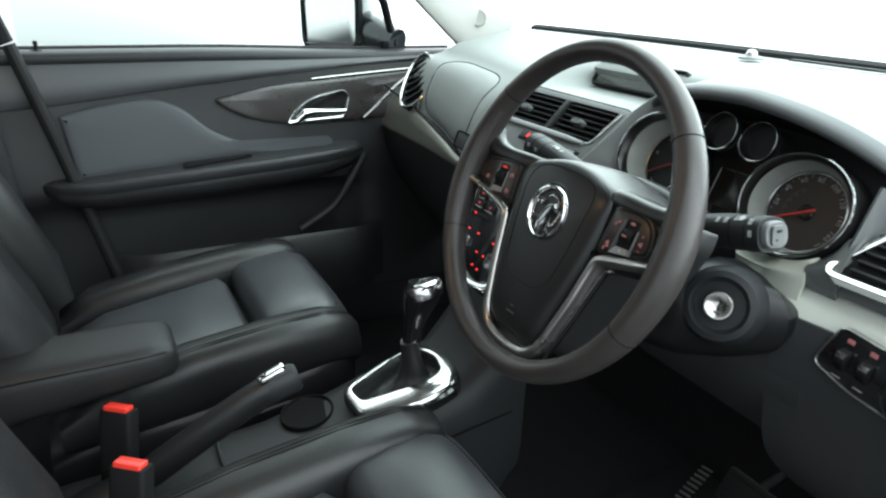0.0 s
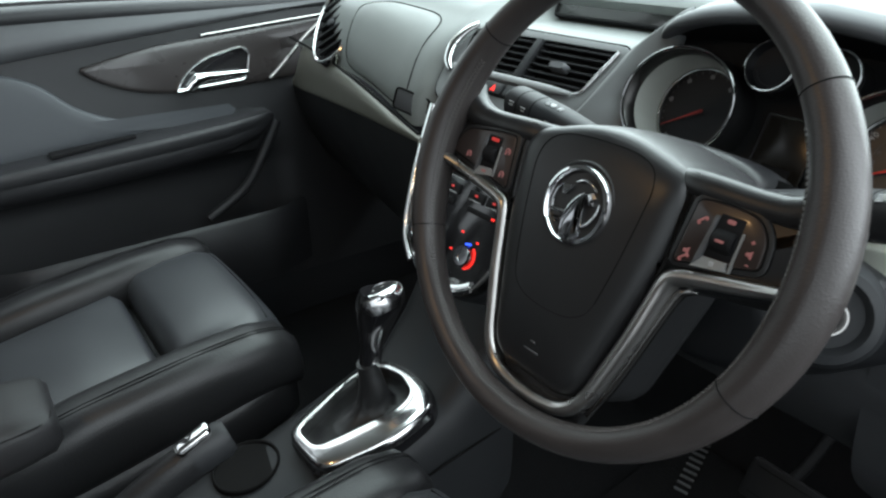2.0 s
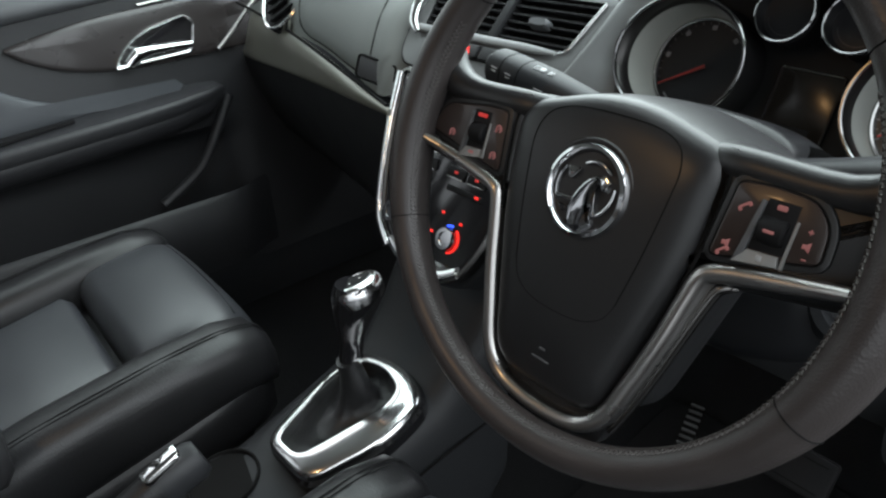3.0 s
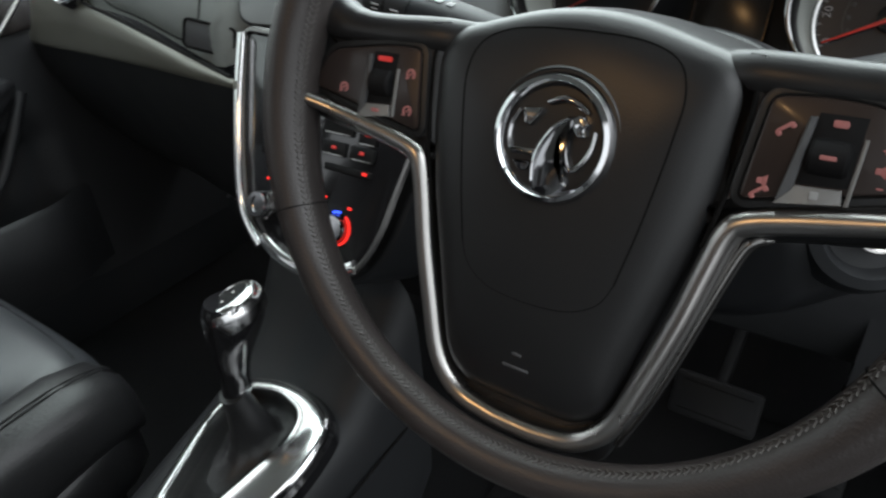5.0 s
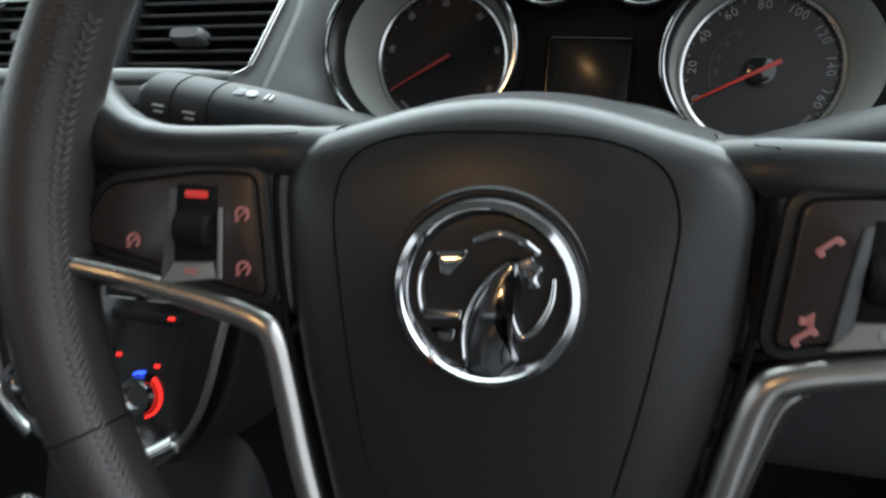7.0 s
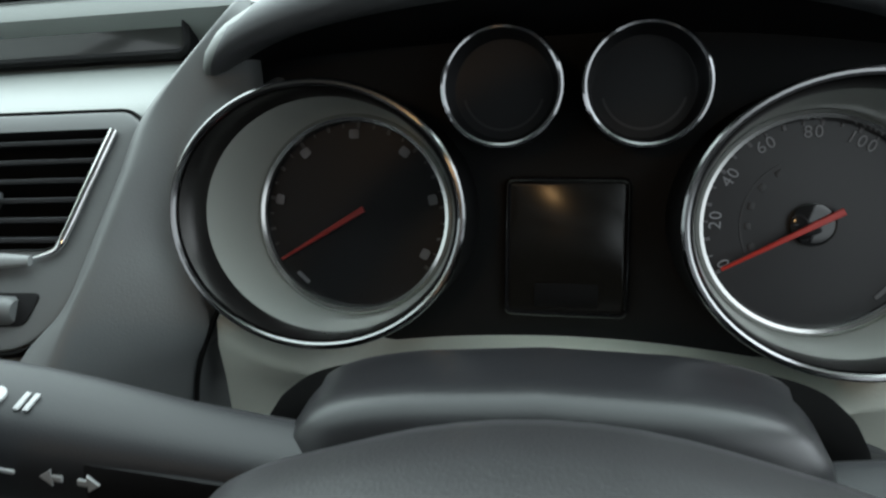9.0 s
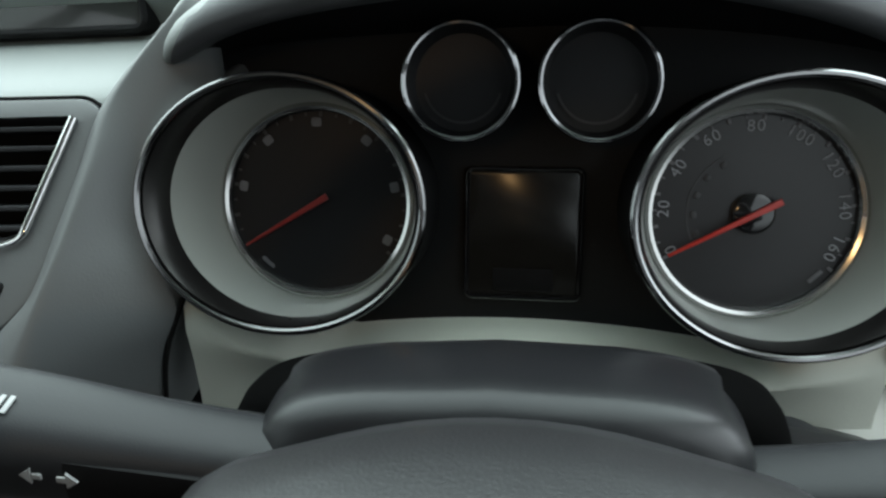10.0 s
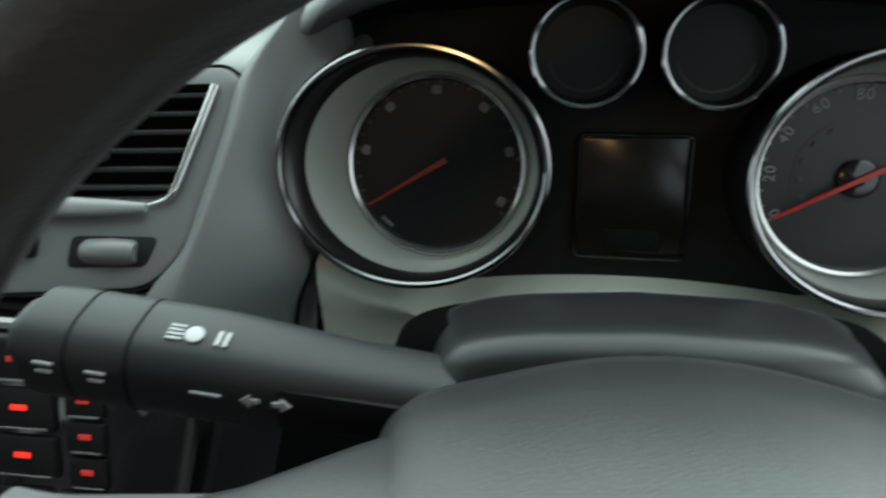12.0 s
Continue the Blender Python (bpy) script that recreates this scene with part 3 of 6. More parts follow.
part("warning_triangle", plate([(-0.0425, -0.0392), (-0.0335, -0.0392), (-0.0380, -0.0310)], 0.002, 0.0036, 0.0003), RED_LIT, fascia, "lit red triangle")
tw = rounded([(0.034, -0.0475), (0.074, -0.0465), (0.0795, -0.0325), (0.0355, -0.0325)], 0.004)
part("wheel_recess", plate(tw, -0.0035, -0.0022, 0.0004), BLACK, fascia, "dark recess")
part("thumb_wheel", moved(lathe([(0.0045, -0.0135), (0.0060, -0.0115), (0.0066, 0.0), (0.0060, 0.0115), (0.0045, 0.0135)], 24), Matrix.Translation((0.056, -0.0400, -0.003)) @ Matrix.Rotation(math.pi / 2, 4, "Y")), FASCIA, fascia, "small thumb wheel")

# centre stack with radio and heater
SF = frame_at((0.045, 0.130, 0.575), 27)
stack = thing("centre_control_panel", "black control panel with chrome edge and red-lit buttons", "control panel", at=SF)
so = rounded([(-0.077, 0.106), (-0.069, 0.050), (-0.057, -0.005), (-0.039, -0.058), (-0.010, -0.084), (0.042, -0.098), (0.096, -0.088), (0.118, -0.052), (0.132, 0.010), (0.144, 0.060), (0.147, 0.098)], [0.008, 0.05, 0.05, 0.03, 0.02, 0.03, 0.02, 0.03, 0.05, 0.05, 0.008], 5)[::1]
part("face", plate(so, -0.02, 0.002, 0.002), GLOSS_BLACK, stack, "gloss black face")
part("satin_edge", ring(so, 0.0065, -0.02, 0.0046, 0.0018), SATIN_DARK, stack, "dark satin edging")
part("chrome_edge", sweep(spline([V(-0.0818, 0.104, 0.0045), V(-0.0740, 0.050, 0.0055), V(-0.0620, -0.006, 0.0055), V(-0.0440, -0.060, 0.0050), V(-0.0150, -0.089, 0.004)], 8), oval(0.0046, 0.0030, 16, power=3), up=(0, 0, 1)), CHROME, stack, "bright chrome side edge")
part("housing", plate(grown(so, 0.011), -0.10, -0.012, 0.005), DASH_DARK, stack, "dark grey housing")


def knob(x, y, r, height, parent, label):
    m = Matrix.Translation((x, y, 0))
    k = part("knob", moved(lathe([(r, 0.001), (r, height * 0.7), (r * 0.92, height), (r * 0.6, height), (r * 0.55, height - 0.002), (0.0005, height - 0.002)]), m), DARK_CHROME, parent, label)
    return k


for sx in (-1, 1):
    x = 0.0265 + 0.0480 * sx
    k = knob(x, -0.0500, 0.0125, 0.011, stack, "chrome heater knob")
    arc = lambda a0, a1: moved(loft([[(r * math.cos(radians(a)), r * math.sin(radians(a)), z) for r, z in ((0.0138, 0.002), (0.0138, 0.0040), (0.0155, 0.0040), (0.0155, 0.002))] for a in np.linspace(a0, a1, 18)]), Matrix.Translation((x, -0.0500, 0)))
    if sx > 0:
        part("heat_ring", arc(-75, 55), RED_LIT, k, "lit red arc")
    else:
        part("pale_ring", arc(-60, 60), SATIN, k, "satin ring")
    if sx > 0:
        part("cool_ring", arc(84, 116), BLUE_LIT, k, "lit blue arc")
def button(x, y, w, h, print_w, print_mat, underline=False):
    b = part("button", box(x, y, 0.002, w, h, 0.005, 0.002), BLACK, stack)
    part("print", box(x, y + 0.001, 0.0047, print_w, 0.0026, 0.0008, 0.0003), print_mat, b)
    if underline:
        part("bright_edge", box(x, y - h / 2 + 0.001, 0.0046, w * 0.8, 0.0009, 0.0008, 0.0003), SATIN, b)


for r in range(4):
    for c in (-1, 1):
        button(0.036 + c * 0.0570, 0.0865 - 0.0175 * r, 0.020, 0.0155, 0.0062, RED_SOFT, True)
for r in range(3):
    for c in (-1, 1):
        button(0.036 + c * 0.0230, 0.0875 - 0.0235 * r, 0.036, 0.0205, 0.0085, RED_SOFT if r == 0 else RED_LIT, True)
for x in (-0.020, 0.012, 0.0575, 0.0895):
    button(x, 0.0180, 0.028, 0.0125, 0.0050, RED_SOFT, True)
for x, px in ((-0.006, -0.019), (0.076, 0.0955)):
    sl = part("slot_switch", box(x, 0.0015, 0.002, 0.055, 0.0065, 0.003, 0.0015), BLACK, stack, "slim dark switch bar")
    part("print", box(px, 0.0022, 0.0036, 0.0050, 0.0024, 0.0008, 0.0003), RED_LIT, sl)
for x, y in ((-0.018, -0.0240), (0.010, -0.0240), (0.0550, -0.0255), (0.0850, -0.0300), (0.026, -0.050), (0.046, -0.050), (0.030, -0.070), (0.046, -0.072)):
    part("print", box(x, y, 0.0024, 0.0040, 0.0024, 0.0010, 0.0004), RED_LIT, stack)
part("chrome_foot", sweep(spline([V(-0.012, -0.080, 0.004), V(0.010, -0.090, 0.005), V(0.042, -0.096, 0.005), V(0.078, -0.091, 0.005), V(0.102, -0.078, 0.004)], 6), oval(0.006, 0.0035, 12), up=(0, 0, 1)), CHROME, stack, "chrome lower edge")

# ---- instruments ----
KF = frame_at((0.389, 0.250, 0.702), 22) @ Matrix.Rotation(radians(-1.7), 4, "Z")
cluster = thing("instrument_cluster", "black instrument cluster with two large chrome-ringed dials and small gauges", "instrument cluster", at=KF)
part("panel", plate(rounded([(-0.150, -0.052), (0.150, -0.052), (0.155, 0.06), (0.10, 0.105), (-0.10, 0.105), (-0.15, 0.07)], 0.02), -0.02, -0.004), CLUSTER_BLACK, cluster, "matt black panel")


def dial(cx, cy, r, ex, ey, ea, eb, face, marks):
    """A dial in an oval funnel: circle (cx, cy, r) at the back, oval (ex, ey, ea, eb) in front."""
    g = part("dial", moved(lathe([(r, -0.012), (r, -0.002), (0.0005, -0.002)], 56), Matrix.Translation((cx, cy, 0))), face, cluster, "round dial face with white marks")
    n = 64
    back, front = oval(r + 0.003, r + 0.003, n, cx, cy), oval(ea - 0.002, eb - 0.002, n, ex, ey)
    at = lambda t, z, bulge=0: [(a[0] * (1 - t) + b[0] * t, a[1] * (1 - t) + b[1] * t, z) for a, b in zip(back, front)]
    part("funnel", loft([at(0, 0.0), at(0.33, 0.013), at(0.66, 0.0255)], caps=(False, False)), FUNNEL, g, "grey funnel")
    part("funnel_rim", loft([at(0.66, 0.0255), at(0.75, 0.0300), at(0.88, 0.0340), at(1, 0.036)], caps=(False, False)), RIM_DARK, g, "dark metal funnel rim")
    sk = [[(p[0], p[1], z) for p in oval(ea + d, eb + d, n, ex, ey)] for d, z in ((0.0, 0.036), (0.002, -0.03))]
    part("sleeve", loft(sk, caps=(False, False)), BLACK, g)
    part("outer_ring", tube([V(p[0], p[1], 0.0365) for p in oval(ea, eb, 72, ex, ey)], 0.0017, True, up=(0, 0, 1), n=10), SMOKED_CHROME, g, "dark chrome ring")
    part("inner_ring", tube([V(p[0], p[1], 0.0005) for p in oval(r + 0.0014, r + 0.0014, 64, cx, cy)], 0.0021, True, up=(0, 0, 1), n=8), RING_CHROME, g, "chrome ring")
    for k in range(25):
        a = radians(210 - 245 * k / 24)
        big = k % 2 == 0
        w = (0.0014 if big else 0.0008, 0.004 if big else 0.0025)
        m = Matrix.Translation((cx + (r - 0.0018) * math.cos(a), cy + (r - 0.0018) * math.sin(a), -0.0018)) @ Matrix.Rotation(a - math.pi / 2, 4, "Z")
        part("tick", moved(box(0, 0, 0.0002, w[0], w[1] * 0.6, 0.0005, 0.0001), m), MARK_DIM if face is DIAL_GREY else PRINT_FAINT, g)
    for a, text in marks:
        a = radians(a)
        m = Matrix.Translation((cx + (r - 0.0055) * math.cos(a), cy + (r - 0.0055) * math.sin(a), -0.0015)) @ Matrix.Rotation(a - math.pi / 2, 4, "Z")
        if text:
            for i, ch in enumerate(text):
                lettering("digit", ch, 0.0068, MARK, g, m @ Matrix.Translation(((i - (len(text) - 1) / 2) * 0.0040, 0, 0)), 0.0001)
        else:
            part("number", moved(box(0, 0, 0.0002, 0.0046, 0.0040, 0.0004, 0.0012), m), MARK_DIM, g)
    return g


d1 = dial(-0.0938, 0.0072, 0.0412, -0.0992, 0.0088, 0.0590, 0.0513, DIAL, [(169 - 39.3 * k, "") for k in range(0, 6)])
d2 = dial(0.0935, 0.0064, 0.0415, 0.0990, 0.0080, 0.0595, 0.0520, DIAL_GREY, [(207 - 28.7 * k, str(20 * k)) for k in range(0, 9)])


def needle(cx, cy, ang, length, tail, parent, hub_r):
    m = Matrix.Translation((cx, cy, 0.001)) @ Matrix.Rotation(radians(ang), 4, "Z")
    part("needle", moved(plate([(-tail, -0.0014), (length, -0.0006), (length, 0.0006), (-tail, 0.0014)], 0.001, 0.0026, 0.0004), m), NEEDLE if hub_r else NEEDLE_DIM, parent, "thin red needle")
    if hub_r:
        part("hub", moved(lathe([(hub_r, -0.002), (hub_r, 0.0008), (hub_r * 0.8, 0.0016), (0.0003, 0.0016)], 28), Matrix.Translation((cx, cy, 0.0))), GLOSS_BLACK, parent)


for g, cx, cy, a in ((d1, -0.0938, 0.0072, 229), (d2, 0.0935, 0.0064, -44)):
    a = radians(a)
    part("unit_print", moved(box(0, 0, 0, 0.0070, 0.0018, 0.0005, 0.0004), Matrix.Translation((cx + 0.0375 * math.cos(a), cy + 0.0375 * math.sin(a), -0.0016)) @ Matrix.Rotation(a + math.pi / 2, 4, "Z")), MARK_DIM, g)
part("inner_scale", loft([[(0.0935 + r * math.cos(a), 0.0064 + r * math.sin(a), z) for r, z in ((0.0262, -0.0022), (0.0262, -0.0017), (0.0270, -0.0017), (0.0270, -0.0022))] for a in np.linspace(radians(118), radians(206), 26)]), PRINT_FAINT, d2, "faint inner scale")
for k in range(5):
    a = radians(203 - 20 * k)
    part("inner_number", moved(box(0, 0, 0, 0.0030, 0.0026, 0.0004, 0.0008), Matrix.Translation((0.0935 + 0.0238 * math.cos(a), 0.0064 + 0.0238 * math.sin(a), -0.0018)) @ Matrix.Rotation(a - math.pi / 2, 4, "Z")), PRINT_FAINT, d2)


needle(-0.0938, 0.0072, 211, 0.0385, 0.006, d1, 0.0)
needle(0.0935, 0.0064, 208.5, 0.0385, 0.0115, d2, 0.0085)
for gx in (-0.0268, 0.0256):
    g = part("small_gauge", moved(lathe([(0.0215, -0.012), (0.0215, 0.020), (0.0003, 0.020)], 40), Matrix.Translation((gx, 0.0580, 0))), DIAL, cluster, "small dark gauge")
    part("ring", tube([V(p[0], p[1], 0.030) for p in oval(0.0220, 0.0220, 56, gx, 0.0580)], 0.0012, True, n=8), DARK_CHROME, g, "dark chrome ring")
    part("sleeve", loft([[(p[0], p[1], z) for p in oval(q, q, 48, gx, 0.0580)] for q, z in ((0.0220, 0.030), (0.0190, 0.0205))], caps=(False, False)), GLOSS_BLACK, g)
    part("scale", loft([[(gx + q * math.cos(a), 0.0580 + q * math.sin(a), 0.0206) for q in (0.0150, 0.0160)] for a in np.linspace(radians(195), radians(345), 20)], closed=False), DIAL_GREY, g)
dq = rounded([(-0.0255, -0.0325), (0.0225, -0.0325), (0.0225, 0.0225), (-0.0255, 0.0225)], 0.002)
dp = part("display", plate(dq, -0.006, -0.002, 0.0004), SCREEN_LIT, cluster, "dark brown information display")
part("frame", ring(dq, 0.002, -0.006, 0.0), GLOSS_BLACK, dp)
part("panel", plate(rounded([(-0.0145, -0.0305), (0.012, -0.0305), (0.012, -0.0205), (-0.0145, -0.0205)], 0.001), -0.0022, -0.0014, 0.0002), BLACK, dp)

# grey fascia round the instruments
cowl = thing("instrument_surround", "grey plastic fascia round the instruments and steering column", "fascia")
def kp(x, y, z):
    return KF @ V(x, y, z)


def oval_foot(x):
    """The lower edge of the dial ovals at x, or a height above the shelf between them."""
    for ex, ey, ea, eb in ((-0.0992, 0.0088, 0.0590, 0.0513), (0.0990, 0.0080, 0.0595, 0.0520)):
        f = (x - ex) / ea
        if abs(f) < 1:
            return ey - eb * math.sqrt(1 - f * f)
    return 0.0


def shelf_row(x):
    edge = smooth01((abs(x) - 0.075) / 0.035)
    lip = (-0.0445 - 0.9 * x * x) * (1 - edge) + (oval_foot(x) - 0.004) * edge
    z0 = -0.008 + 0.030 * edge
    low = min(lip - 0.012, -0.062)
    return [kp(x, y, z) for y, z in ((lip + 0.004, z0 - 0.004), (lip + 0.001, z0 + 0.004), (lip - 0.004, 0.55 * z0 + 0.0135), (lip - 0.009, 0.2 * z0 + 0.0235), (lip * 0.6 + low * 0.4 - 0.006, 0.027), (low, 0.0215), (low - 0.018, 0.0165), (low - 0.05, 0.010))]


part("lower_fascia", shell([shelf_row(x) for x in np.linspace(-0.1455, 0.1400, 58)], -0.004), CREAM, cowl, "pale cream shelf below the dials", angle=60)
ring_side = lambda d, z: kp(-0.0992 + 0.0620 * math.cos(radians(d)), 0.0088 + 0.0545 * math.sin(radians(d)), z)
cheek = [
    (V(0.2460, 0.296, 0.800), V(0.2530, 0.286, 0.803), ring_side(119, 0.012)),
    (V(0.238, 0.272, 0.790), V(0.2475, 0.2690, 0.7955), ring_side(122, 0.020)),
    (V(0.2115, 0.2500, 0.7620), V(0.2215, 0.2490, 0.7660), ring_side(142, 0.024)),
    (V(0.2035, 0.2310, 0.7400), V(0.2135, 0.2300, 0.7440), ring_side(165, 0.026)),
    (V(0.1955, 0.2115, 0.7176), V(0.2055, 0.2105, 0.7216), ring_side(190, 0.028)),
    (V(0.1880, 0.1954, 0.6991), V(0.1980, 0.1944, 0.7031), ring_side(212, 0.030)),
    (V(0.1735, 0.1830, 0.6845), V(0.1890, 0.1775, 0.6795), kp(-0.1480, -0.0400, 0.0295)),
    (V(0.1600, 0.1680, 0.6620), V(0.1780, 0.1640, 0.6560), kp(-0.1555, -0.0600, 0.0270)),
    (V(0.1500, 0.1580, 0.6250), V(0.1680, 0.1560, 0.6200), kp(-0.1615, -0.1000, 0.0180)),
]
lines = [spline([row[k] for row in cheek], 6) for k in range(3)]
rows = []
for g, b, c in zip(*lines):
    m1, m2 = b.lerp(c, 0.35) + V(0, 0.0010, 0), b.lerp(c, 0.7) + V(0, 0.0018, 0)
    rows.append([g + V(0, 0.012, -0.002)] + spline([g, g.lerp(b, 0.55) + V(0, -0.0010, 0.0008), b, m1, m2, c], 4) + [c + V(0.0015, 0.030, 0)])
part("side_fascia", shell(rows, 0.003), FASCIA, cowl, "grey cheek beside the dial", angle=60)
rows = []
for k in range(15):
    y = -0.040 + 0.090 * k / 14
    rows.append([kp(0.1590, y, 0.002), kp(0.1605, y, 0.018), kp(0.1625, y, 0.024), kp(0.166, y, 0.026), kp(0.1695, y, 0.022), kp(0.171, y, -0.02)])
part("side_fascia", shell(rows, -0.004), FASCIA, cowl, "grey cheek beside the dial", angle=60)
rows = []
for k in range(9):
    f = k / 8
    x = 0.138 + 0.032 * f
    top = oval_foot(x) - 0.004 if x < 0.157 else -0.004 + 0.6 * (x - 0.157)
    rows.append([kp(x, top, 0.020), kp(x, top * 0.6 - 0.020, 0.0285), kp(x, top * 0.3 - 0.034, 0.0300), kp(x, -0.0500 + 0.004 * f, 0.0265), kp(x, -0.0560, 0.0205), kp(x, -0.0620, 0.0120)])
part("corner_fascia", shell(rows, -0.004), FASCIA, cowl, "grey corner below the outer dial", angle=60)
part("joint", tube(spline([kp(-0.1425, -0.0285, 0.0300), kp(-0.1480, -0.0400, 0.0288), kp(-0.1535, -0.0550, 0.0285), kp(-0.1570, -0.0700, 0.0258), kp(-0.1605, -0.0950, 0.0200)], 6), 0.0012, n=6), GAP, cowl)

# ---- steering column ----
column = thing("steering_column", "black plastic steering column shroud with chrome ignition barrel", "steering column")
rows = []
for y, top, w, low in ((0.098, 0.708, 0.058, 0.602), (0.102, 0.719, 0.062, 0.599), (0.1065, 0.7262, 0.065, 0.596), (0.1115, 0.7296, 0.067, 0.594), (0.1165, 0.7298, 0.068, 0.592), (0.124, 0.7274, 0.069, 0.591), (0.136, 0.7230, 0.071, 0.590), (0.149, 0.7176, 0.074, 0.589), (0.157, 0.7125, 0.076, 0.588), (0.163, 0.700, 0.076, 0.588)):
    c = V(0.381, y, (top + low) / 2)
    rows.append([c + V(p[0] * w, 0, p[1] * (top - low) / 2 - 0.009 * max(0, p[1]) * p[0] ** 2) for p in oval(1, 1, 88, power=7.0)])
part("shroud", loft(rows), SHROUD, column, "dark grey upper and lower shroud", angle=60)
# solid black body in place of the shaded opening behind the shroud
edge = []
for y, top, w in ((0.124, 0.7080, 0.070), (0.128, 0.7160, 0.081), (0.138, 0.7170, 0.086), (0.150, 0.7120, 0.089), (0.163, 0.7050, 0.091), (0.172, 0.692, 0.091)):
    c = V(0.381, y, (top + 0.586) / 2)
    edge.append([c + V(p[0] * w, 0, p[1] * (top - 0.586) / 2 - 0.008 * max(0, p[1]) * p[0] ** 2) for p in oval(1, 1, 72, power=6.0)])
part("gap_shade", loft(edge), HOLE, column, "black body standing for the shaded gap round the shroud", angle=60)
part("lower_shroud", loft([[V(cx, y, 0.612) + V(p[0], 0, p[1]) for p in oval(w, h, 40, power=2.6)] for y, cx, w, h in ((0.092, 0.395, 0.075, 0.040), (0.098, 0.398, 0.085, 0.050), (0.120, 0.402, 0.096, 0.060), (0.150, 0.412, 0.112, 0.060), (0.175, 0.42, 0.122, 0.052), (0.20, 0.42, 0.118, 0.030))]), SHROUD, column)
IG = frame_at((0.508, 0.114, 0.637), 22) @ Matrix.Rotation(radians(25), 4, "Y")
barrel = part("ignition_housing", moved(lathe([(0.042, -0.07), (0.039, -0.01), (0.034, 0.0), (0.028, 0.002), (0.0235, -0.005), (0.0005, -0.005)], 40), IG), DASH_DARK, column, "round black ignition housing")
part("ignition_ring", moved(lathe([(0.0142, -0.004), (0.0142, 0.004), (0.0131, 0.0056), (0.0119, 0.0056), (0.0090, 0.0022), (0.0035, -0.0008), (0.0005, -0.0008)], 40), IG), SATIN, barrel, "chrome ignition barrel")
part("key_slot", moved(box(0, 0, -0.0002, 0.0022, 0.0085, 0.002, 0.0006), IG), BLACK, barrel)


def stalk(name, label, a, b, end_ring, signs):
    """A column lever from a (root) to b (tip); signs are (place along it, turn, kind)."""
    t = thing(name, label, "stalk")
    a, b = Vector(a), Vector(b)
    d = (b - a).normalized()
    up = (V(0, 0, 1) - d * d.z).normalized()
    side = up.cross(d)
    if side.y > 0:
        side = -side
    path = [a.lerp(b, k / 14) for k in range(15)]
    size = lambda f: 0.78 + 0.22 * smooth01((f - 0.10) / 0.55)
    A, B, P = 0.0160, 0.0155, 2.7
    sec = oval(A, B, 28, power=P)
    part("arm", sweep(path, sec, sizes=[size(k / 14) * (0.96 if k == 14 else 1) for k in range(15)]), DASH_DARK, t, "dark grey lever")
    part("sleeve", sweep([a.lerp(b, f) for f in (0, 0.14, 0.28, 0.40)], [p for p in sec if p[1] < 0.62 * B], sizes=[0.83, 0.845, 0.875, 0.91]), BLACK, t, "black sleeve under the root")
    for f in (0.74, 0.88):
        part("groove", sweep([a.lerp(b, f), a.lerp(b, f + 0.006)], sec, sizes=[size(f) * 1.015] * 2), GAP, t)
    for f, turn, kind in signs:
        c, q = math.cos(radians(turn)), math.sin(radians(turn))
        r = (abs(c / A) ** P + abs(q / B) ** P) ** (-1 / P) * size(f)
        n = (side * abs(c) / A * (abs(c) / A) ** (P - 2) + up * q / B * (abs(q) / B) ** (P - 2)).normalized()
        m = Matrix.Translation(a.lerp(b, f) + (side * c + up * q) * (r + 0.0003)) @ Matrix((-d if d.x < 0 else d, n.cross(-d if d.x < 0 else d), n)).transposed().to_4x4()
        bar = lambda x, y, w, h: box(x, y, 0.0, w, h, 0.0007, 0.0003)
        if kind == "lamp":
            g = join(plate(oval(0.0028, 0.0030, 20, 0.002), -0.0003, 0.0004, 0.0001), *[bar(-0.0036, 0.0024 - 0.0016 * k, 0.0048, 0.0009) for k in range(4)])
        elif kind == "bars":
            g = join(bar(-0.0012, 0, 0.0014, 0.0056), bar(0.0012, 0, 0.0014, 0.0056))
        elif kind == "arrows":
            g = join(plate([(-0.0075, 0), (-0.0045, -0.0025), (-0.0045, 0.0025)], -0.0003, 0.0004, 0.0001), bar(-0.0032, 0, 0.0026, 0.0018), plate([(0.0045, -0.0025), (0.0075, 0), (0.0045, 0.0025)], -0.0003, 0.0004, 0.0001), bar(0.0032, 0, 0.0026, 0.0018))
        elif kind == "line":
            g = bar(0, 0, 0.0090, 0.0010)
        else:
            g = join(bar(0, 0.0014, 0.0060, 0.0011), bar(0, -0.0014, 0.0046, 0.0011))
        part("symbol", moved(g, m), PALE_PRINT, t)
    part("end_cap", sweep([b, b + d * 0.003, b + d * 0.0055], oval(0.0122, 0.0118, 28, power=2.8), sizes=[1, 1, 0.9]), end_ring, t, "round end cap")
    return t


stalk("indicator_stalk", "dark grey indicator stalk with pale printed symbols", (0.325, 0.110, 0.7040), (0.1965, 0.1065, 0.7268), DASH_DARK, [(0.625, 74, "lamp"), (0.545, 74, "bars"), (0.560, 14, "line"), (0.425, 12, "arrows"), (0.810, 14, "text"), (0.930, 16, "text")])
wp = stalk("wiper_stalk", "dark grey wiper stalk with pale round end cap", (0.440, 0.112, 0.6965), (0.561, 0.092, 0.7310), FASCIA, [(0.62, 40, "bars"), (0.70, 40, "bars"), (0.82, 50, "lamp"), (0.93, 40, "bars"), (0.94, 5, "bars")])
cw = V(0.121, -0.020, 0.020).normalized()
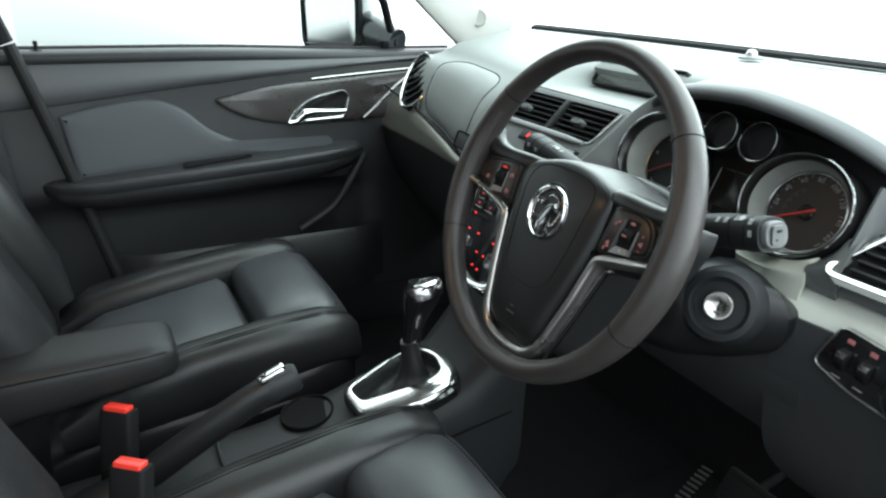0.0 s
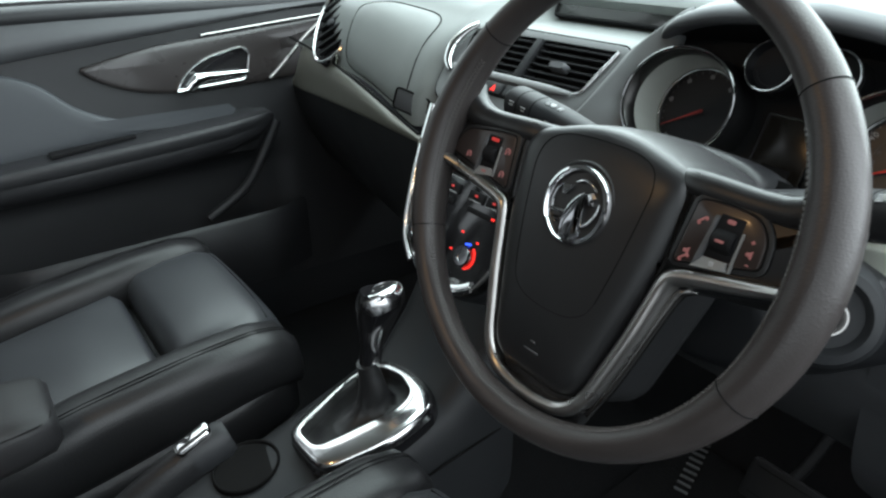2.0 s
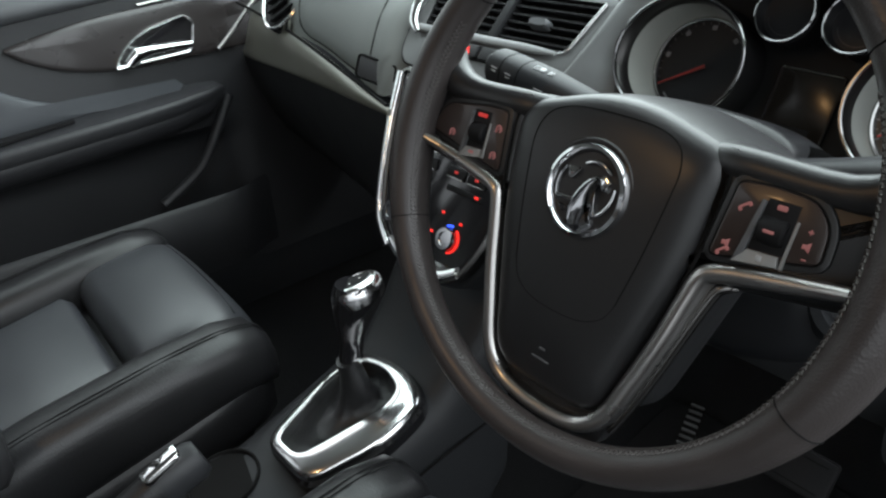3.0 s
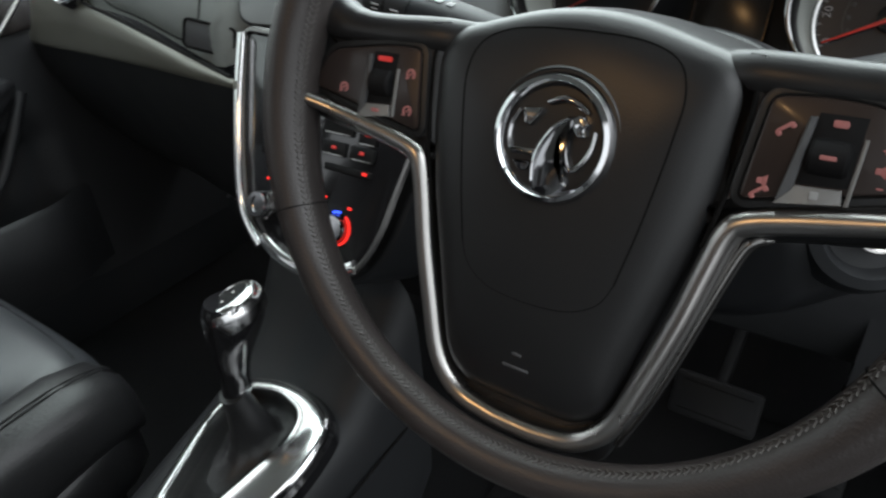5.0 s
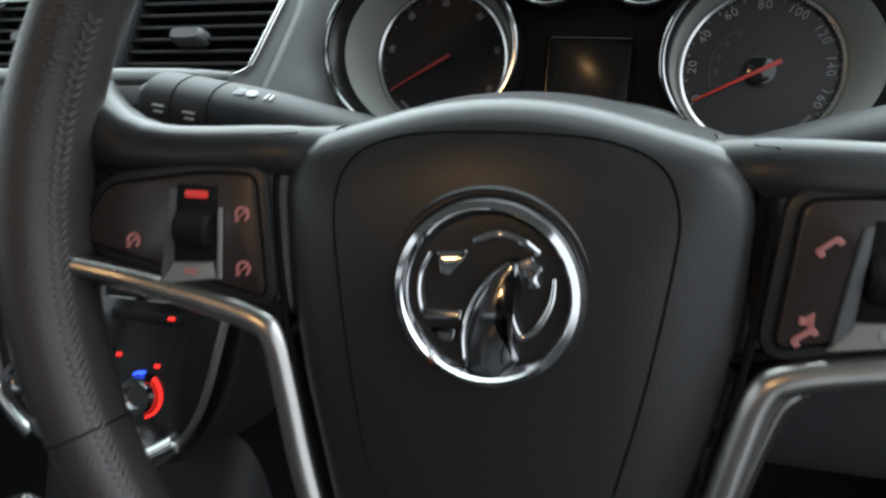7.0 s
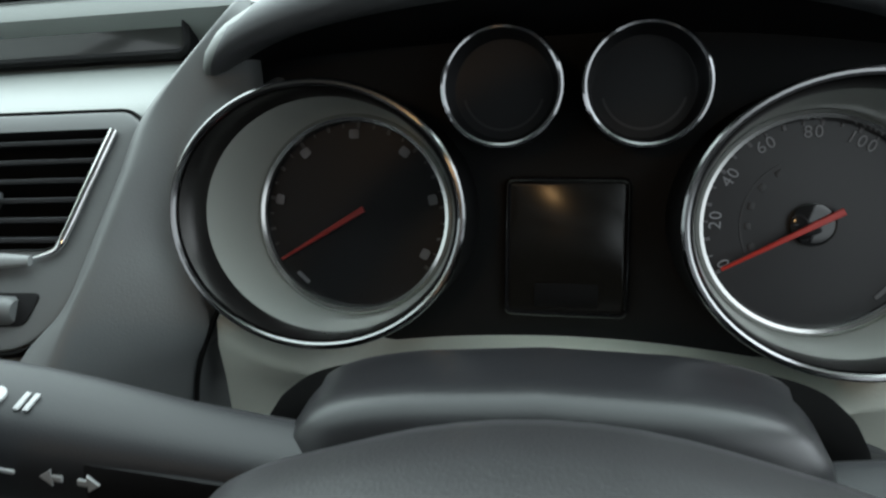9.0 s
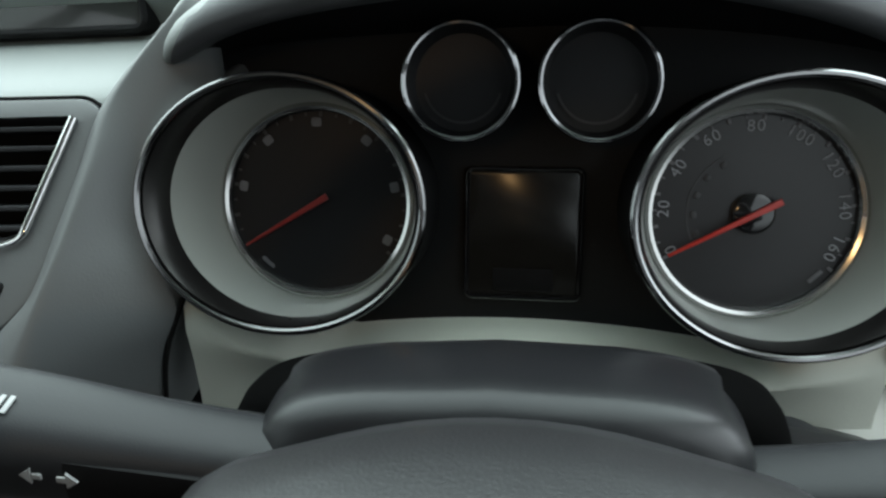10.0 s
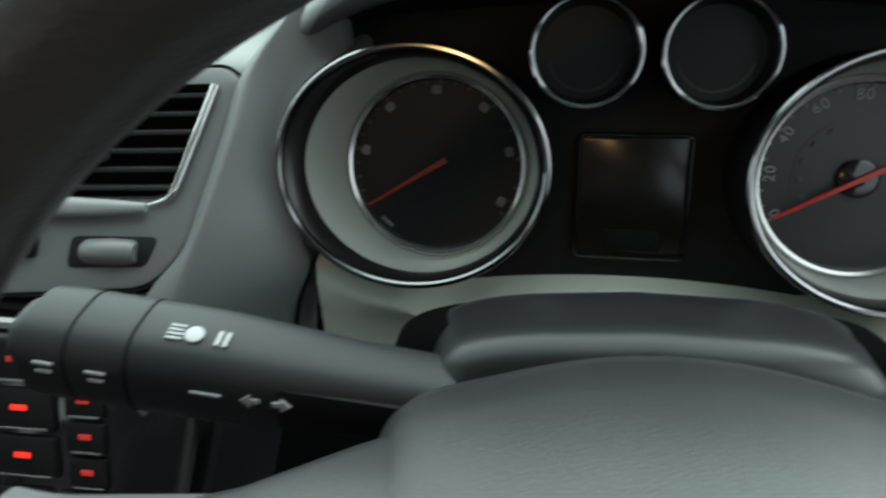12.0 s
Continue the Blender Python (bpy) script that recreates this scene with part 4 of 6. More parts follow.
part("end_plate", sweep([V(0.5665, 0.0905, 0.7325), V(0.5665, 0.0905, 0.7325) + cw * 0.0022], oval(0.0062, 0.0085, 24, power=5)), FASCIA, wp, "raised pale plate with two symbols")
for q in (-0.004, 0.004):
    part("symbol", moved(box(0, 0, 0, 0.0008, 0.0050, 0.0022, 0.0003), Matrix.Translation(V(0.5688, 0.0901, 0.7330 + q))), DASH_DARK, wp)

# ---- steering wheel ----
WF = frame_at((0.3833, -0.002, 0.711), 21)
wheel = thing("steering_wheel", "black leather steering wheel with satin chrome spoke trim", "steering wheel", at=WF)
R = 0.1608


def rim_r(a):
    d = math.degrees(a) % 360
    grip = max(math.exp(-((min(abs(d - c), 360 - abs(d - c))) / 34) ** 2) for c in (0, 180))
    return 0.0113 + 0.0040 * grip


rows = []
for k in range(180):
    a = 2 * math.pi * k / 180
    r = rim_r(a)
    rad = V(math.cos(a), math.sin(a), 0)
    rows.append([rad * (R + p[0] * r * 0.98) + V(0, 0, p[1] * r * 1.10) for p in oval(1, 1, 24)])
rim = part("rim", loft(rows + [rows[0]], caps=(False, False)), RIM_LEATHER, wheel, "black leather-wrapped rim", angle=60)
for a0 in (37.5, 142.5, 205, 335):
    a = radians(a0)
    rad, tan = V(math.cos(a), math.sin(a), 0), V(-math.sin(a), math.cos(a), 0)
    r = rim_r(a) + 0.0002
    part("leather_seam", tube([rad * (R + p[0] * r * 0.98) + V(0, 0, p[1] * r * 1.10) for p in oval(1, 1, 28)], 0.00042, True, up=tan, n=6), GAP, rim)
st = []
for k in range(200):
    a = radians(150 + 240 * k / 199)
    rad, tan = V(math.cos(a), math.sin(a), 0), V(-math.sin(a), math.cos(a), 0)
    r = rim_r(a)
    for s in (-1, 1):
        ph = radians(180 - 26 + 9 * s)
        p = rad * (R + math.cos(ph) * r * 0.985) + V(0, 0, math.sin(ph) * r * 1.105)
        q = p + tan * 0.0024 + (rad * 0.3 + V(0, 0, 0.9)) * 0.0020 * s
        st.append(sweep([p, q], oval(0.0008, 0.0007, 5), up=rad))
tagged(part("stitching", join(*st), STITCH, rim, "dark cross stitching along the inner rim"), kind="stuff")


def resampled_line(points, n):
    p = [Vector((q[0], q[1])) for q in points]
    acc = [0.0]
    for a, b in zip(p, p[1:]):
        acc.append(acc[-1] + (b - a).length)
    return [tuple(float(np.interp(acc[-1] * k / (n - 1), acc, [q[c] for q in p])) for c in (0, 1)) for k in range(n)]


# the hub sits sunk behind the plane of the rim
HZ = Matrix.Translation((0, 0, -0.0135))


def hub_part(name, geo, mat, parent, label="", angle=35):
    return part(name, moved(geo, HZ), mat, parent, label, angle)


hub = grown(rounded([(-0.0712, -0.022), (-0.0415, -0.1365), (0.0415, -0.1365), (0.0712, -0.022), (0.0745, 0.0375), (0, 0.0585), (-0.0745, 0.0375)], [0.03, 0.022, 0.022, 0.03, 0.018, 0.075, 0.018], 8), -0.0008)
hc = V(0, -0.035)
HUB_Z = [(0.0, 0.0140), (0.2, 0.0140), (0.5, 0.0136), (0.70, 0.0124), (0.82, 0.0108), (0.90, 0.0088), (0.95, 0.0062), (0.985, 0.0018), (1.0, -0.004)]


def hub_ring(s, z):
    return [(hc.x + (p[0] - hc.x) * s, hc.y + (p[1] - hc.y) * s, z) for p in hub]


hub_part("airbag_cover", loft([hub_ring(1.00, -0.083), hub_ring(1.055, -0.0785), hub_ring(1.075, -0.070), hub_ring(1.068, -0.055), hub_ring(1.045, -0.03), hub_ring(1.02, -0.014)] + [hub_ring(max(f, 0.02), z) for f, z in HUB_Z[::-1]]), COVER, wheel, "dark grey airbag cover", angle=60)


def hub_z(x, y):
    """The height of the airbag cover at a point."""
    d = Vector((x - hc.x, y - hc.y))
    f = d.length / (cut_at(hub, Vector((hc.x, hc.y)), math.atan2(d.y, d.x)) - Vector((hc.x, hc.y))).length
    for (a, za), (b, zb) in zip(HUB_Z, HUB_Z[1:]):
        if a <= f <= b:
            return za + (zb - za) * (f - a) / (b - a)
    return 0.0


for side in (-1, 1):
    edge = [p for p in grown(hub, 0.0016) if side * p[0] > 0.050 and -0.040 < p[1] < 0.036]
    edge.sort(key=lambda p: p[1])
    hub_part("hub_joint", tube([V(p[0], p[1], 0.0042) for p in resampled_line(edge, 28)], 0.0015, n=8), GAP, wheel, "dark joint beside the airbag cover")
on_hub = lambda pts: [V(p.x, p.y, hub_z(p.x, p.y)) for p in pts]
side_line = [(-0.0385, -0.060), (-0.0445, -0.030), (-0.0495, 0.006), (-0.0500, 0.022), (-0.0450, 0.0335), (-0.0330, 0.0395), (-0.0150, 0.0418)]
low_line = [(-0.0385, -0.060), (-0.0330, -0.0705), (-0.0200, -0.0775), (0.0, -0.0795)]
mirrored = lambda pts: pts + [(-x, y) for x, y in pts[::-1] if x]
crease = spline([V(x, y, 0) for x, y in mirrored(side_line)], 8)
hub_part("crease", tube(on_hub(crease), 0.00045, n=6), GAP, wheel, "fine seam round the airbag cover")
hub_part("crease", tube(on_hub(spline([V(x, y, 0) for x, y in mirrored(low_line)], 8)), 0.00022, n=6), GAP, wheel, "faint lower seam")
for w, y in ((0.014, -0.1130), (0.0050, -0.1060)):
    hub_part("embossed_mark", box(0.0, y, hub_z(0, y), w, 0.0016, 0.0008, 0.0006), DOOR_SILL, wheel)

# emblem: a chrome ring round plain shapes
EMT = HZ @ Matrix.Translation((-0.001, -0.0042, -0.0070))
emblem = part("emblem", moved(lathe([(0.0265, 0.0170), (0.0265, 0.0192), (0.0005, 0.0196)], 48), EMT), GLOSS_BLACK, wheel, "round chrome emblem with plain relief")
part("emblem_ring", moved(lathe([(0.0228, 0.0195), (0.0234, 0.0232), (0.0250, 0.0250), (0.0270, 0.0242), (0.0286, 0.0212), (0.0289, 0.017)], 64), EMT), EMBLEM_CHROME, emblem, "chrome ring")
part("emblem_foot", moved(lathe([(0.0292, 0.0190), (0.0302, 0.0206), (0.0312, 0.0196)], 64), EMT), COVER, emblem, "soft ridge round the emblem")
# an upper and a lower bar with a curved link, and a raised curved shape beside them
part("relief", moved(plate(rounded([(-0.0150, 0.0118), (-0.0050, 0.0128), (-0.0062, 0.0098), (-0.0105, 0.0045), (-0.0138, 0.0048)], 0.0006), 0.019, 0.0236, 0.0012), EMT), EMBLEM_CHROME, emblem)
part("relief", moved(plate(rounded([(-0.0195, -0.0058), (-0.0060, -0.0050), (-0.0066, -0.0082), (-0.0185, -0.0092)], 0.0006), 0.019, 0.0236, 0.0012), EMT), EMBLEM_CHROME, emblem)
part("relief", moved(plate(rounded([(-0.0172, -0.0115), (-0.0080, -0.0108), (-0.0088, -0.0150), (-0.0130, -0.0162)], 0.0010), 0.019, 0.0228, 0.0012), EMT), DARK_CHROME, emblem)
part("relief", moved(tube(spline([V(-0.0165, 0.0110, 0.0218), V(-0.0195, 0.0050, 0.0216), V(-0.0202, -0.0010, 0.0216), V(-0.0190, -0.0070, 0.0218)], 6), 0.0010, n=8), EMT), EMBLEM_CHROME, emblem)
body = rounded([(-0.0055, -0.0235), (-0.0065, -0.0125), (-0.0042, -0.0030), (0.0010, 0.0065), (0.0060, 0.0110), (0.0105, 0.0112), (0.0100, 0.0060), (0.0062, 0.0020), (0.0058, -0.0080), (0.0092, -0.0130), (0.0120, -0.0180), (0.0040, -0.0255)], 0.0022, 5)
part("relief", moved(plate(body, 0.019, 0.0246, 0.0024), EMT), DARK_CHROME, emblem, "raised curved shape")
part("relief", moved(tube(spline([V(-0.0052, -0.0190, 0.0240), V(-0.0056, -0.0110, 0.0244), V(-0.0030, -0.0020, 0.0246), V(0.0022, 0.0060, 0.0246), V(0.0072, 0.0100, 0.0244)], 6), 0.0008, n=8), EMT), EMBLEM_CHROME, emblem)
part("relief", moved(plate(rounded([(0.0080, 0.0100), (0.0125, 0.0125), (0.0170, 0.0090), (0.0150, 0.0060), (0.0165, 0.0035), (0.0120, 0.0025), (0.0095, 0.0060)], 0.0010), 0.019, 0.0242, 0.0014), EMT), EMBLEM_CHROME, emblem)
wing = spline([V(0.0068, 0.0005, 0.0220), V(0.0082, -0.0065, 0.0224), V(0.0112, -0.0115, 0.0224), V(0.0158, -0.0080, 0.0224), V(0.0190, -0.0010, 0.0222), V(0.0195, 0.0060, 0.0220)], 6)
part("relief", moved(sweep(wing, oval(0.0011, 0.0010, 10), up=(0, 0, 1), sizes=[0.5 + 0.5 * math.sin(math.pi * min(1, (k + 4) / 36)) for k in range(len(wing))]), EMT), EMBLEM_CHROME, emblem)
brow = spline([V(-0.0040, 0.0152, 0.0222), V(0.0030, 0.0178, 0.0228), V(0.0095, 0.0165, 0.0228), V(0.0150, 0.0130, 0.0224)], 6)
part("relief", moved(sweep(brow, oval(0.0013, 0.0012, 10), up=(0, 0, 1), sizes=[0.5 + 0.5 * math.sin(math.pi * min(1, (k + 3) / 22)) for k in range(len(brow))]), EMT), EMBLEM_CHROME, emblem)

# spokes
for s in (-1, 1):
    arm = rounded([(s * 0.064, -0.028), (s * 0.150, -0.012), (s * 0.160, 0.020), (s * 0.159, 0.0370), (s * 0.146, 0.0352), (s * 0.114, 0.0382), (s * 0.066, 0.0425)], [0.002, 0.008, 0.02, 0.004, 0.02, 0.03, 0.002], 6)
    if s < 0:
        arm = arm[::-1]
    sp = hub_part("spoke", plate(arm, -0.030, 0.0052, 0.008), COVER, wheel, "dark plastic spoke", angle=60)
    shoulder = []
    for x, dy, dz in ((0.054, -0.001, -0.010), (0.062, 0.0000, -0.004), (0.072, 0.0004, -0.001), (0.085, 0.0002, 0.0), (0.100, -0.0004, 0.0), (0.115, -0.0006, 0.0), (0.126, 0.0002, 0.0006), (0.134, 0.0026, 0.0014), (0.140, 0.0062, 0.0020), (0.145, 0.0110, 0.0020), (0.149, 0.0170, 0.0015)):
        shoulder.append([V(s * x, y + dy * g, z + dz) for y, z, g in ((0.0255, 0.0040, 0.2), (0.0270, 0.0066, 0.3), (0.0310, 0.0080, 0.5), (0.0350, 0.0078, 0.8), (0.0388, 0.0062, 1.0), (0.0412, 0.0032, 1.0), (0.0423, -0.0010, 1.0), (0.0418, -0.0090, 1.0), (0.0360, -0.0130, 0.9), (0.0255, -0.0130, 0.2))])
    hub_part("spoke_shoulder", loft(shoulder), COVER, sp, "smooth upper shoulder", angle=60)
    root = []
    for x, y0, y1, z0, z1 in ((0.060, -0.030, 0.0440, -0.074, 0.000), (0.078, -0.026, 0.0425, -0.060, 0.001), (0.100, -0.022, 0.0400, -0.040, 0.001), (0.120, -0.018, 0.0395, -0.026, 0.001), (0.140, -0.014, 0.0400, -0.018, 0.001), (0.158, -0.006, 0.0360, -0.012, 0.001)):
        root.append([(s * x, (y0 + y1) / 2 + p[0] * (y1 - y0) / 2, (z0 + z1) / 2 + p[1] * (z1 - z0) / 2) for p in oval(1, 1, 36, power=5)])
    hub_part("spoke_root", loft(root), COVER, sp, "deep root of the spoke", angle=60)
    far = 0.128 if s > 0 else 0.149
    pad = rounded([(s * 0.0768, -0.0135), (s * far, -0.0010 if s > 0 else 0.0005), (s * (far - 0.001), 0.016 if s > 0 else 0.006), (s * (far - 0.010), 0.0265 if s > 0 else 0.0205), (s * 0.098, 0.0280 if s > 0 else 0.0265), (s * 0.0805, 0.0262)], [0.004, 0.004, 0.006, 0.008, 0.02, 0.004], 5)
    if s < 0:
        pad = pad[::-1]
    hub_part("switch_bezel", plate(grown(pad, 0.0042), 0.002, 0.0072, 0.0016), COVER, sp, "dark bezel round the switches")
    pd = hub_part("switch_pad", plate(pad, 0.004, 0.0085, 0.001), PIANO, sp, "gloss brown-black switch pad")
    hub_part("joint", ring(pad, 0.0010, 0.004, 0.0076, 0.0002), GAP, sp)
    cx = s * 0.1030
    wy = 0.0052
    hub_part("rocker_well", plate([(cx - 0.0078, wy - 0.0090), (cx + 0.0086, wy - 0.0078), (cx + 0.0094, wy + 0.0172), (cx - 0.0060, wy + 0.0172)], 0.0078, 0.0088, 0.0003), BLACK, pd, "dark well round the roller")
    wall_l = plate([(cx - 0.0132, wy - 0.0165), (cx - 0.0084, wy - 0.0115), (cx - 0.0062, wy + 0.0155), (cx - 0.0088, wy + 0.0155)], 0.0075, 0.0100, 0.0008)
    wall_b = plate([(cx - 0.0138, wy - 0.0176), (cx + 0.0082, wy - 0.0140), (cx + 0.0072, wy - 0.0085), (cx - 0.0080, wy - 0.0095)], 0.0075, 0.0098, 0.0008)
    wall_r = plate([(cx + 0.0088, wy - 0.0140), (cx + 0.0104, wy - 0.0140), (cx + 0.0112, wy + 0.0100), (cx + 0.0098, wy + 0.0100)], 0.0075, 0.0096, 0.0005)
    hub_part("rocker_base", join(wall_b, wall_r), ROCKER_GREY, pd, "grey rocker base")
    hub_part("rocker_side", wall_l, DOOR_SILL, pd, "dark grey side of the rocker")
    hub_part("rocker", moved(lathe([(0.0060, -0.0068), (0.0071, -0.0054), (0.0073, 0.0), (0.0071, 0.0054), (0.0060, 0.0068)], 28), Matrix.Translation((cx + 0.0005, wy + 0.0020, 0.0062)) @ Matrix.Rotation(math.pi / 2, 4, "Y")), BLACK, pd, "black thumb roller")
    hub_part("print", box(cx + 0.0014, wy + 0.0140, 0.0089, 0.0088 if s < 0 else 0.0050, 0.0026, 0.0008, 0.0009), RED_SOFT if s < 0 else PINK_PRINT, pd)
    hub_part("print", box(cx - 0.0010, wy - 0.0120, 0.0098, 0.0050 if s < 0 else 0.0030, 0.0020 if s < 0 else 0.0030, 0.0008, 0.0007), PINK_PRINT if s < 0 else PALE_PRINT, pd)
    hub_part("print", box(cx + 0.0005, wy + 0.0020, 0.0134, 0.0054, 0.0016, 0.0008, 0.0005), PINK_PRINT, pd) if s > 0 else None

    def symbol(x, y, kind):
        """A small printed sign: a handset, a speaker, a cruise dial."""
        if kind == "dial":
            g = join(loft([[(x + r * math.cos(a), y + r * math.sin(a), z) for r, z in ((0.0017, 0.0084), (0.0017, 0.0091), (0.0027, 0.0091), (0.0027, 0.0084))] for a in np.linspace(radians(-60), radians(235), 18)]), moved(box(0, 0, 0, 0.0026, 0.0007, 0.0006, 0.0002), Matrix.Translation((x + 0.0005, y + 0.0003, 0.0090)) @ Matrix.Rotation(radians(40), 4, "Z")), box(x - 0.0022, y - 0.0022, 0.0088, 0.0016, 0.0008, 0.0006, 0.0002))
        elif kind == "handset":
            m = Matrix.Translation((x, y, 0.0088)) @ Matrix.Rotation(radians(40), 4, "Z")
            g = join(moved(box(0, 0, 0, 0.0060, 0.0013, 0.0008, 0.0003), m), moved(box(-0.0027, -0.0008, 0, 0.0018, 0.0022, 0.0008, 0.0005), m), moved(box(0.0027, -0.0008, 0, 0.0018, 0.0022, 0.0008, 0.0005), m))
        elif kind == "speaker":
            g = join(box(x - 0.0014, y, 0.0088, 0.0016, 0.0022, 0.0008, 0.0003), plate([(x - 0.0008, y - 0.0009), (x + 0.0014, y - 0.0026), (x + 0.0014, y + 0.0026), (x - 0.0008, y + 0.0009)], 0.0084, 0.0091, 0.0002))
        else:
            g = join(box(x, y, 0.0088, 0.0024, 0.0007, 0.0008, 0.0002), box(x, y, 0.0088, 0.0007, 0.0024, 0.0008, 0.0002)) if kind == "plus" else box(x, y, 0.0088, 0.0022, 0.0007, 0.0008, 0.0002)
        hub_part("print", g, PINK_PRINT, pd)

    if s < 0:
        symbol(-0.0845, 0.0135, "dial")
        symbol(-0.0843, -0.0045, "dial")
        symbol(-0.1275, 0.0020, "dial")
    else:
        symbol(0.0868, 0.0155, "handset")
        symbol(0.0842, -0.0050, "speaker")
        symbol(0.0832, -0.0088, "handset")
        symbol(0.1200, 0.0125, "plus")
        symbol(0.1205, 0.0055, "speaker")
        symbol(0.1210, -0.0005, "minus")

half = [V(0.150, -0.0040, 0.0195), V(0.128, -0.0085, 0.0125), V(0.098, -0.0140, 0.0090), V(0.0795, -0.0192, 0.0082), V(0.0722, -0.0265, 0.0080), V(0.0675, -0.044, 0.0075), V(0.0617, -0.070, 0.0072), V(0.0530, -0.100, 0.0070), V(0.0448, -0.124, 0.0068), V(0.0320, -0.1375, 0.0066), V(0.014, -0.1418, 0.0066), V(0.0, -0.1424, 0.0066)]
line = spline([V(-p.x, p.y, p.z) for p in half] + half[-2::-1], 6)
# the band starts beside the hub, swells and falls away outwards
band = [(-0.0012, -0.012), (-0.0012, -0.0032), (-0.0004, -0.0014), (0.0018, 0.0003), (0.0044, 0.0009), (0.0068, 0.0003), (0.0088, -0.0024), (0.0099, -0.0070), (0.0100, -0.0160)]
taper = [min(1.0, 0.62 + 0.38 * smooth01(min(k, len(line) - 1 - k) / 14)) for k in range(len(line))]
hub_part("spoke_trim", sweep(line, band, up=(0, 0, 1), sizes=taper), TRIM_SATIN, wheel, "satin chrome trim running round the lower hub", angle=50)
# the dark underside of each spoke, below the band
under = [(0.003, -0.010), (0.0072, -0.0085), (0.0120, -0.0135), (0.0142, -0.0210), (0.0125, -0.0330), (0.002, -0.0330)]
for piece in (line[:25], line[-25:]):
    hub_part("spoke_underside", sweep(piece, under, up=(0, 0, 1), sizes=[0.9 + 0.1 * smooth01(min(k, 24 - k) / 6) for k in range(25)]), COVER, wheel, "dark plastic underside of the spoke", angle=50)
# a darker inner rail follows each leg of the trim
for s in (-1, 1):
    rail = spline([V(s * x, y, z) for x, y, z in ((0.0905, -0.0290, -0.0105), (0.0855, -0.0305, -0.0070), (0.0812, -0.0370, -0.0062), (0.0745, -0.060, -0.0060), (0.0665, -0.090, -0.0062), (0.0580, -0.118, -0.0066), (0.0500, -0.138, -0.0080))], 6)
    hub_part("inner_rail", sweep(rail, oval(0.0030, 0.0042, 16), up=(0, 0, 1), sizes=[0.55 + 0.45 * smooth01(k / 5) for k in range(len(rail))]), SATIN_DARK, wheel, "dark satin inner rail", angle=60)
hub_part("lower_bridge", plate(rounded([(-0.052, -0.130), (0.052, -0.130), (0.046, -0.152), (-0.046, -0.152)], 0.008), -0.012, -0.003, 0.003), COVER, wheel)
part("boss", moved(lathe([(0.050, -0.095), (0.056, -0.070), (0.054, -0.050), (0.0005, -0.045)], 32), Matrix.Translation((0, -0.025, 0))), BLACK, wheel)

# ---- driver's side panels ----
drv = thing("driver_side_panel", "dark lower dash with pale trim strip on the driver's side", "dash panel")
rows = []
for x in np.linspace(0.520, 0.82, 16):
    t = (x - 0.520) / 0.30
    rows.append(spline([V(x, 0.201 + 0.01 * t, 0.619 + 0.014 * t), V(x, 0.198 + 0.01 * t, 0.59), V(x, 0.203, 0.54), V(x, 0.23, 0.45), V(x, 0.31, 0.37)], 5))
part("lower_panel", shell(rows, 0.01), KNEE, drv, "dark grained knee panel")
rows = []
for x in np.linspace(0.28, 0.56, 14):
    rows.append(spline([V(x, 0.22, 0.60), V(x, 0.20, 0.56), V(x, 0.22, 0.50), V(x, 0.30, 0.42), V(x, 0.40, 0.40)], 4))
part("knee_panel", shell(rows, 0.01), KNEE, drv, "dark panel under the steering column")
rows = []
for x in np.linspace(0.508, 0.82, 16):
    t = (x - 0.522) / 0.298
    rows.append([V(x, y + 0.02 * t * t, z + 0.016 * t) for y, z in ((0.246, 0.648), (0.230, 0.647), (0.216, 0.642), (0.204, 0.633), (0.197, 0.622), (0.196, 0.616), (0.201, 0.614))])
part("trim_strip", shell(rows, -0.004), STRIP, drv, "pale champagne shelf strip", angle=60)
rows = []
for x in np.linspace(0.556, 0.82, 14):
    rows.append(spline([V(x, 0.214, 0.650), V(x, 0.226, 0.675), V(x, 0.258, 0.705), V(x, 0.30, 0.735), V(x, 0.345, top_z(x) - 0.006)], 4))
part("end_panel", shell(rows, 0.008), FASCIA, drv, "grey dash end")
dv = thing("driver_air_vent", "dark slatted air vent with bright chrome lower edge", "air vent", at=frame_at((0.622, 0.230, 0.693), 50))
q = rounded([(-0.075, -0.032), (0.06, -0.030), (0.06, 0.030), (-0.045, 0.026)], 0.012)
part("surround", ring(q, 0.006, -0.006, 0.005), CHROME, dv, "bright chrome edging")
part("backing", plate(q, -0.012, -0.002), BLACK, dv)
for k in range(5):
    part("slat", box(0.0, -0.022 + 0.011 * k, 0.0, 0.115, 0.0025, 0.007, 0.0008), DASH_DARK, dv)
ls = thing("light_switch_panel", "black light switch panel with chrome thumb wheels and pale symbols", "switch panel", at=frame_at((0.607, 0.191, 0.604), 6) @ Matrix.Rotation(radians(-6), 4, "Z"))
q = rounded([(-0.038, -0.016), (0.0, -0.024), (0.09, -0.026), (0.09, 0.027), (-0.026, 0.027)], 0.008)
part("panel", plate(q, -0.004, 0.004, 0.001), GLOSS_BLACK, ls)
part("edging", ring(q, 0.0018, -0.002, 0.005, 0.0004), SATIN, ls, "thin bright edging")
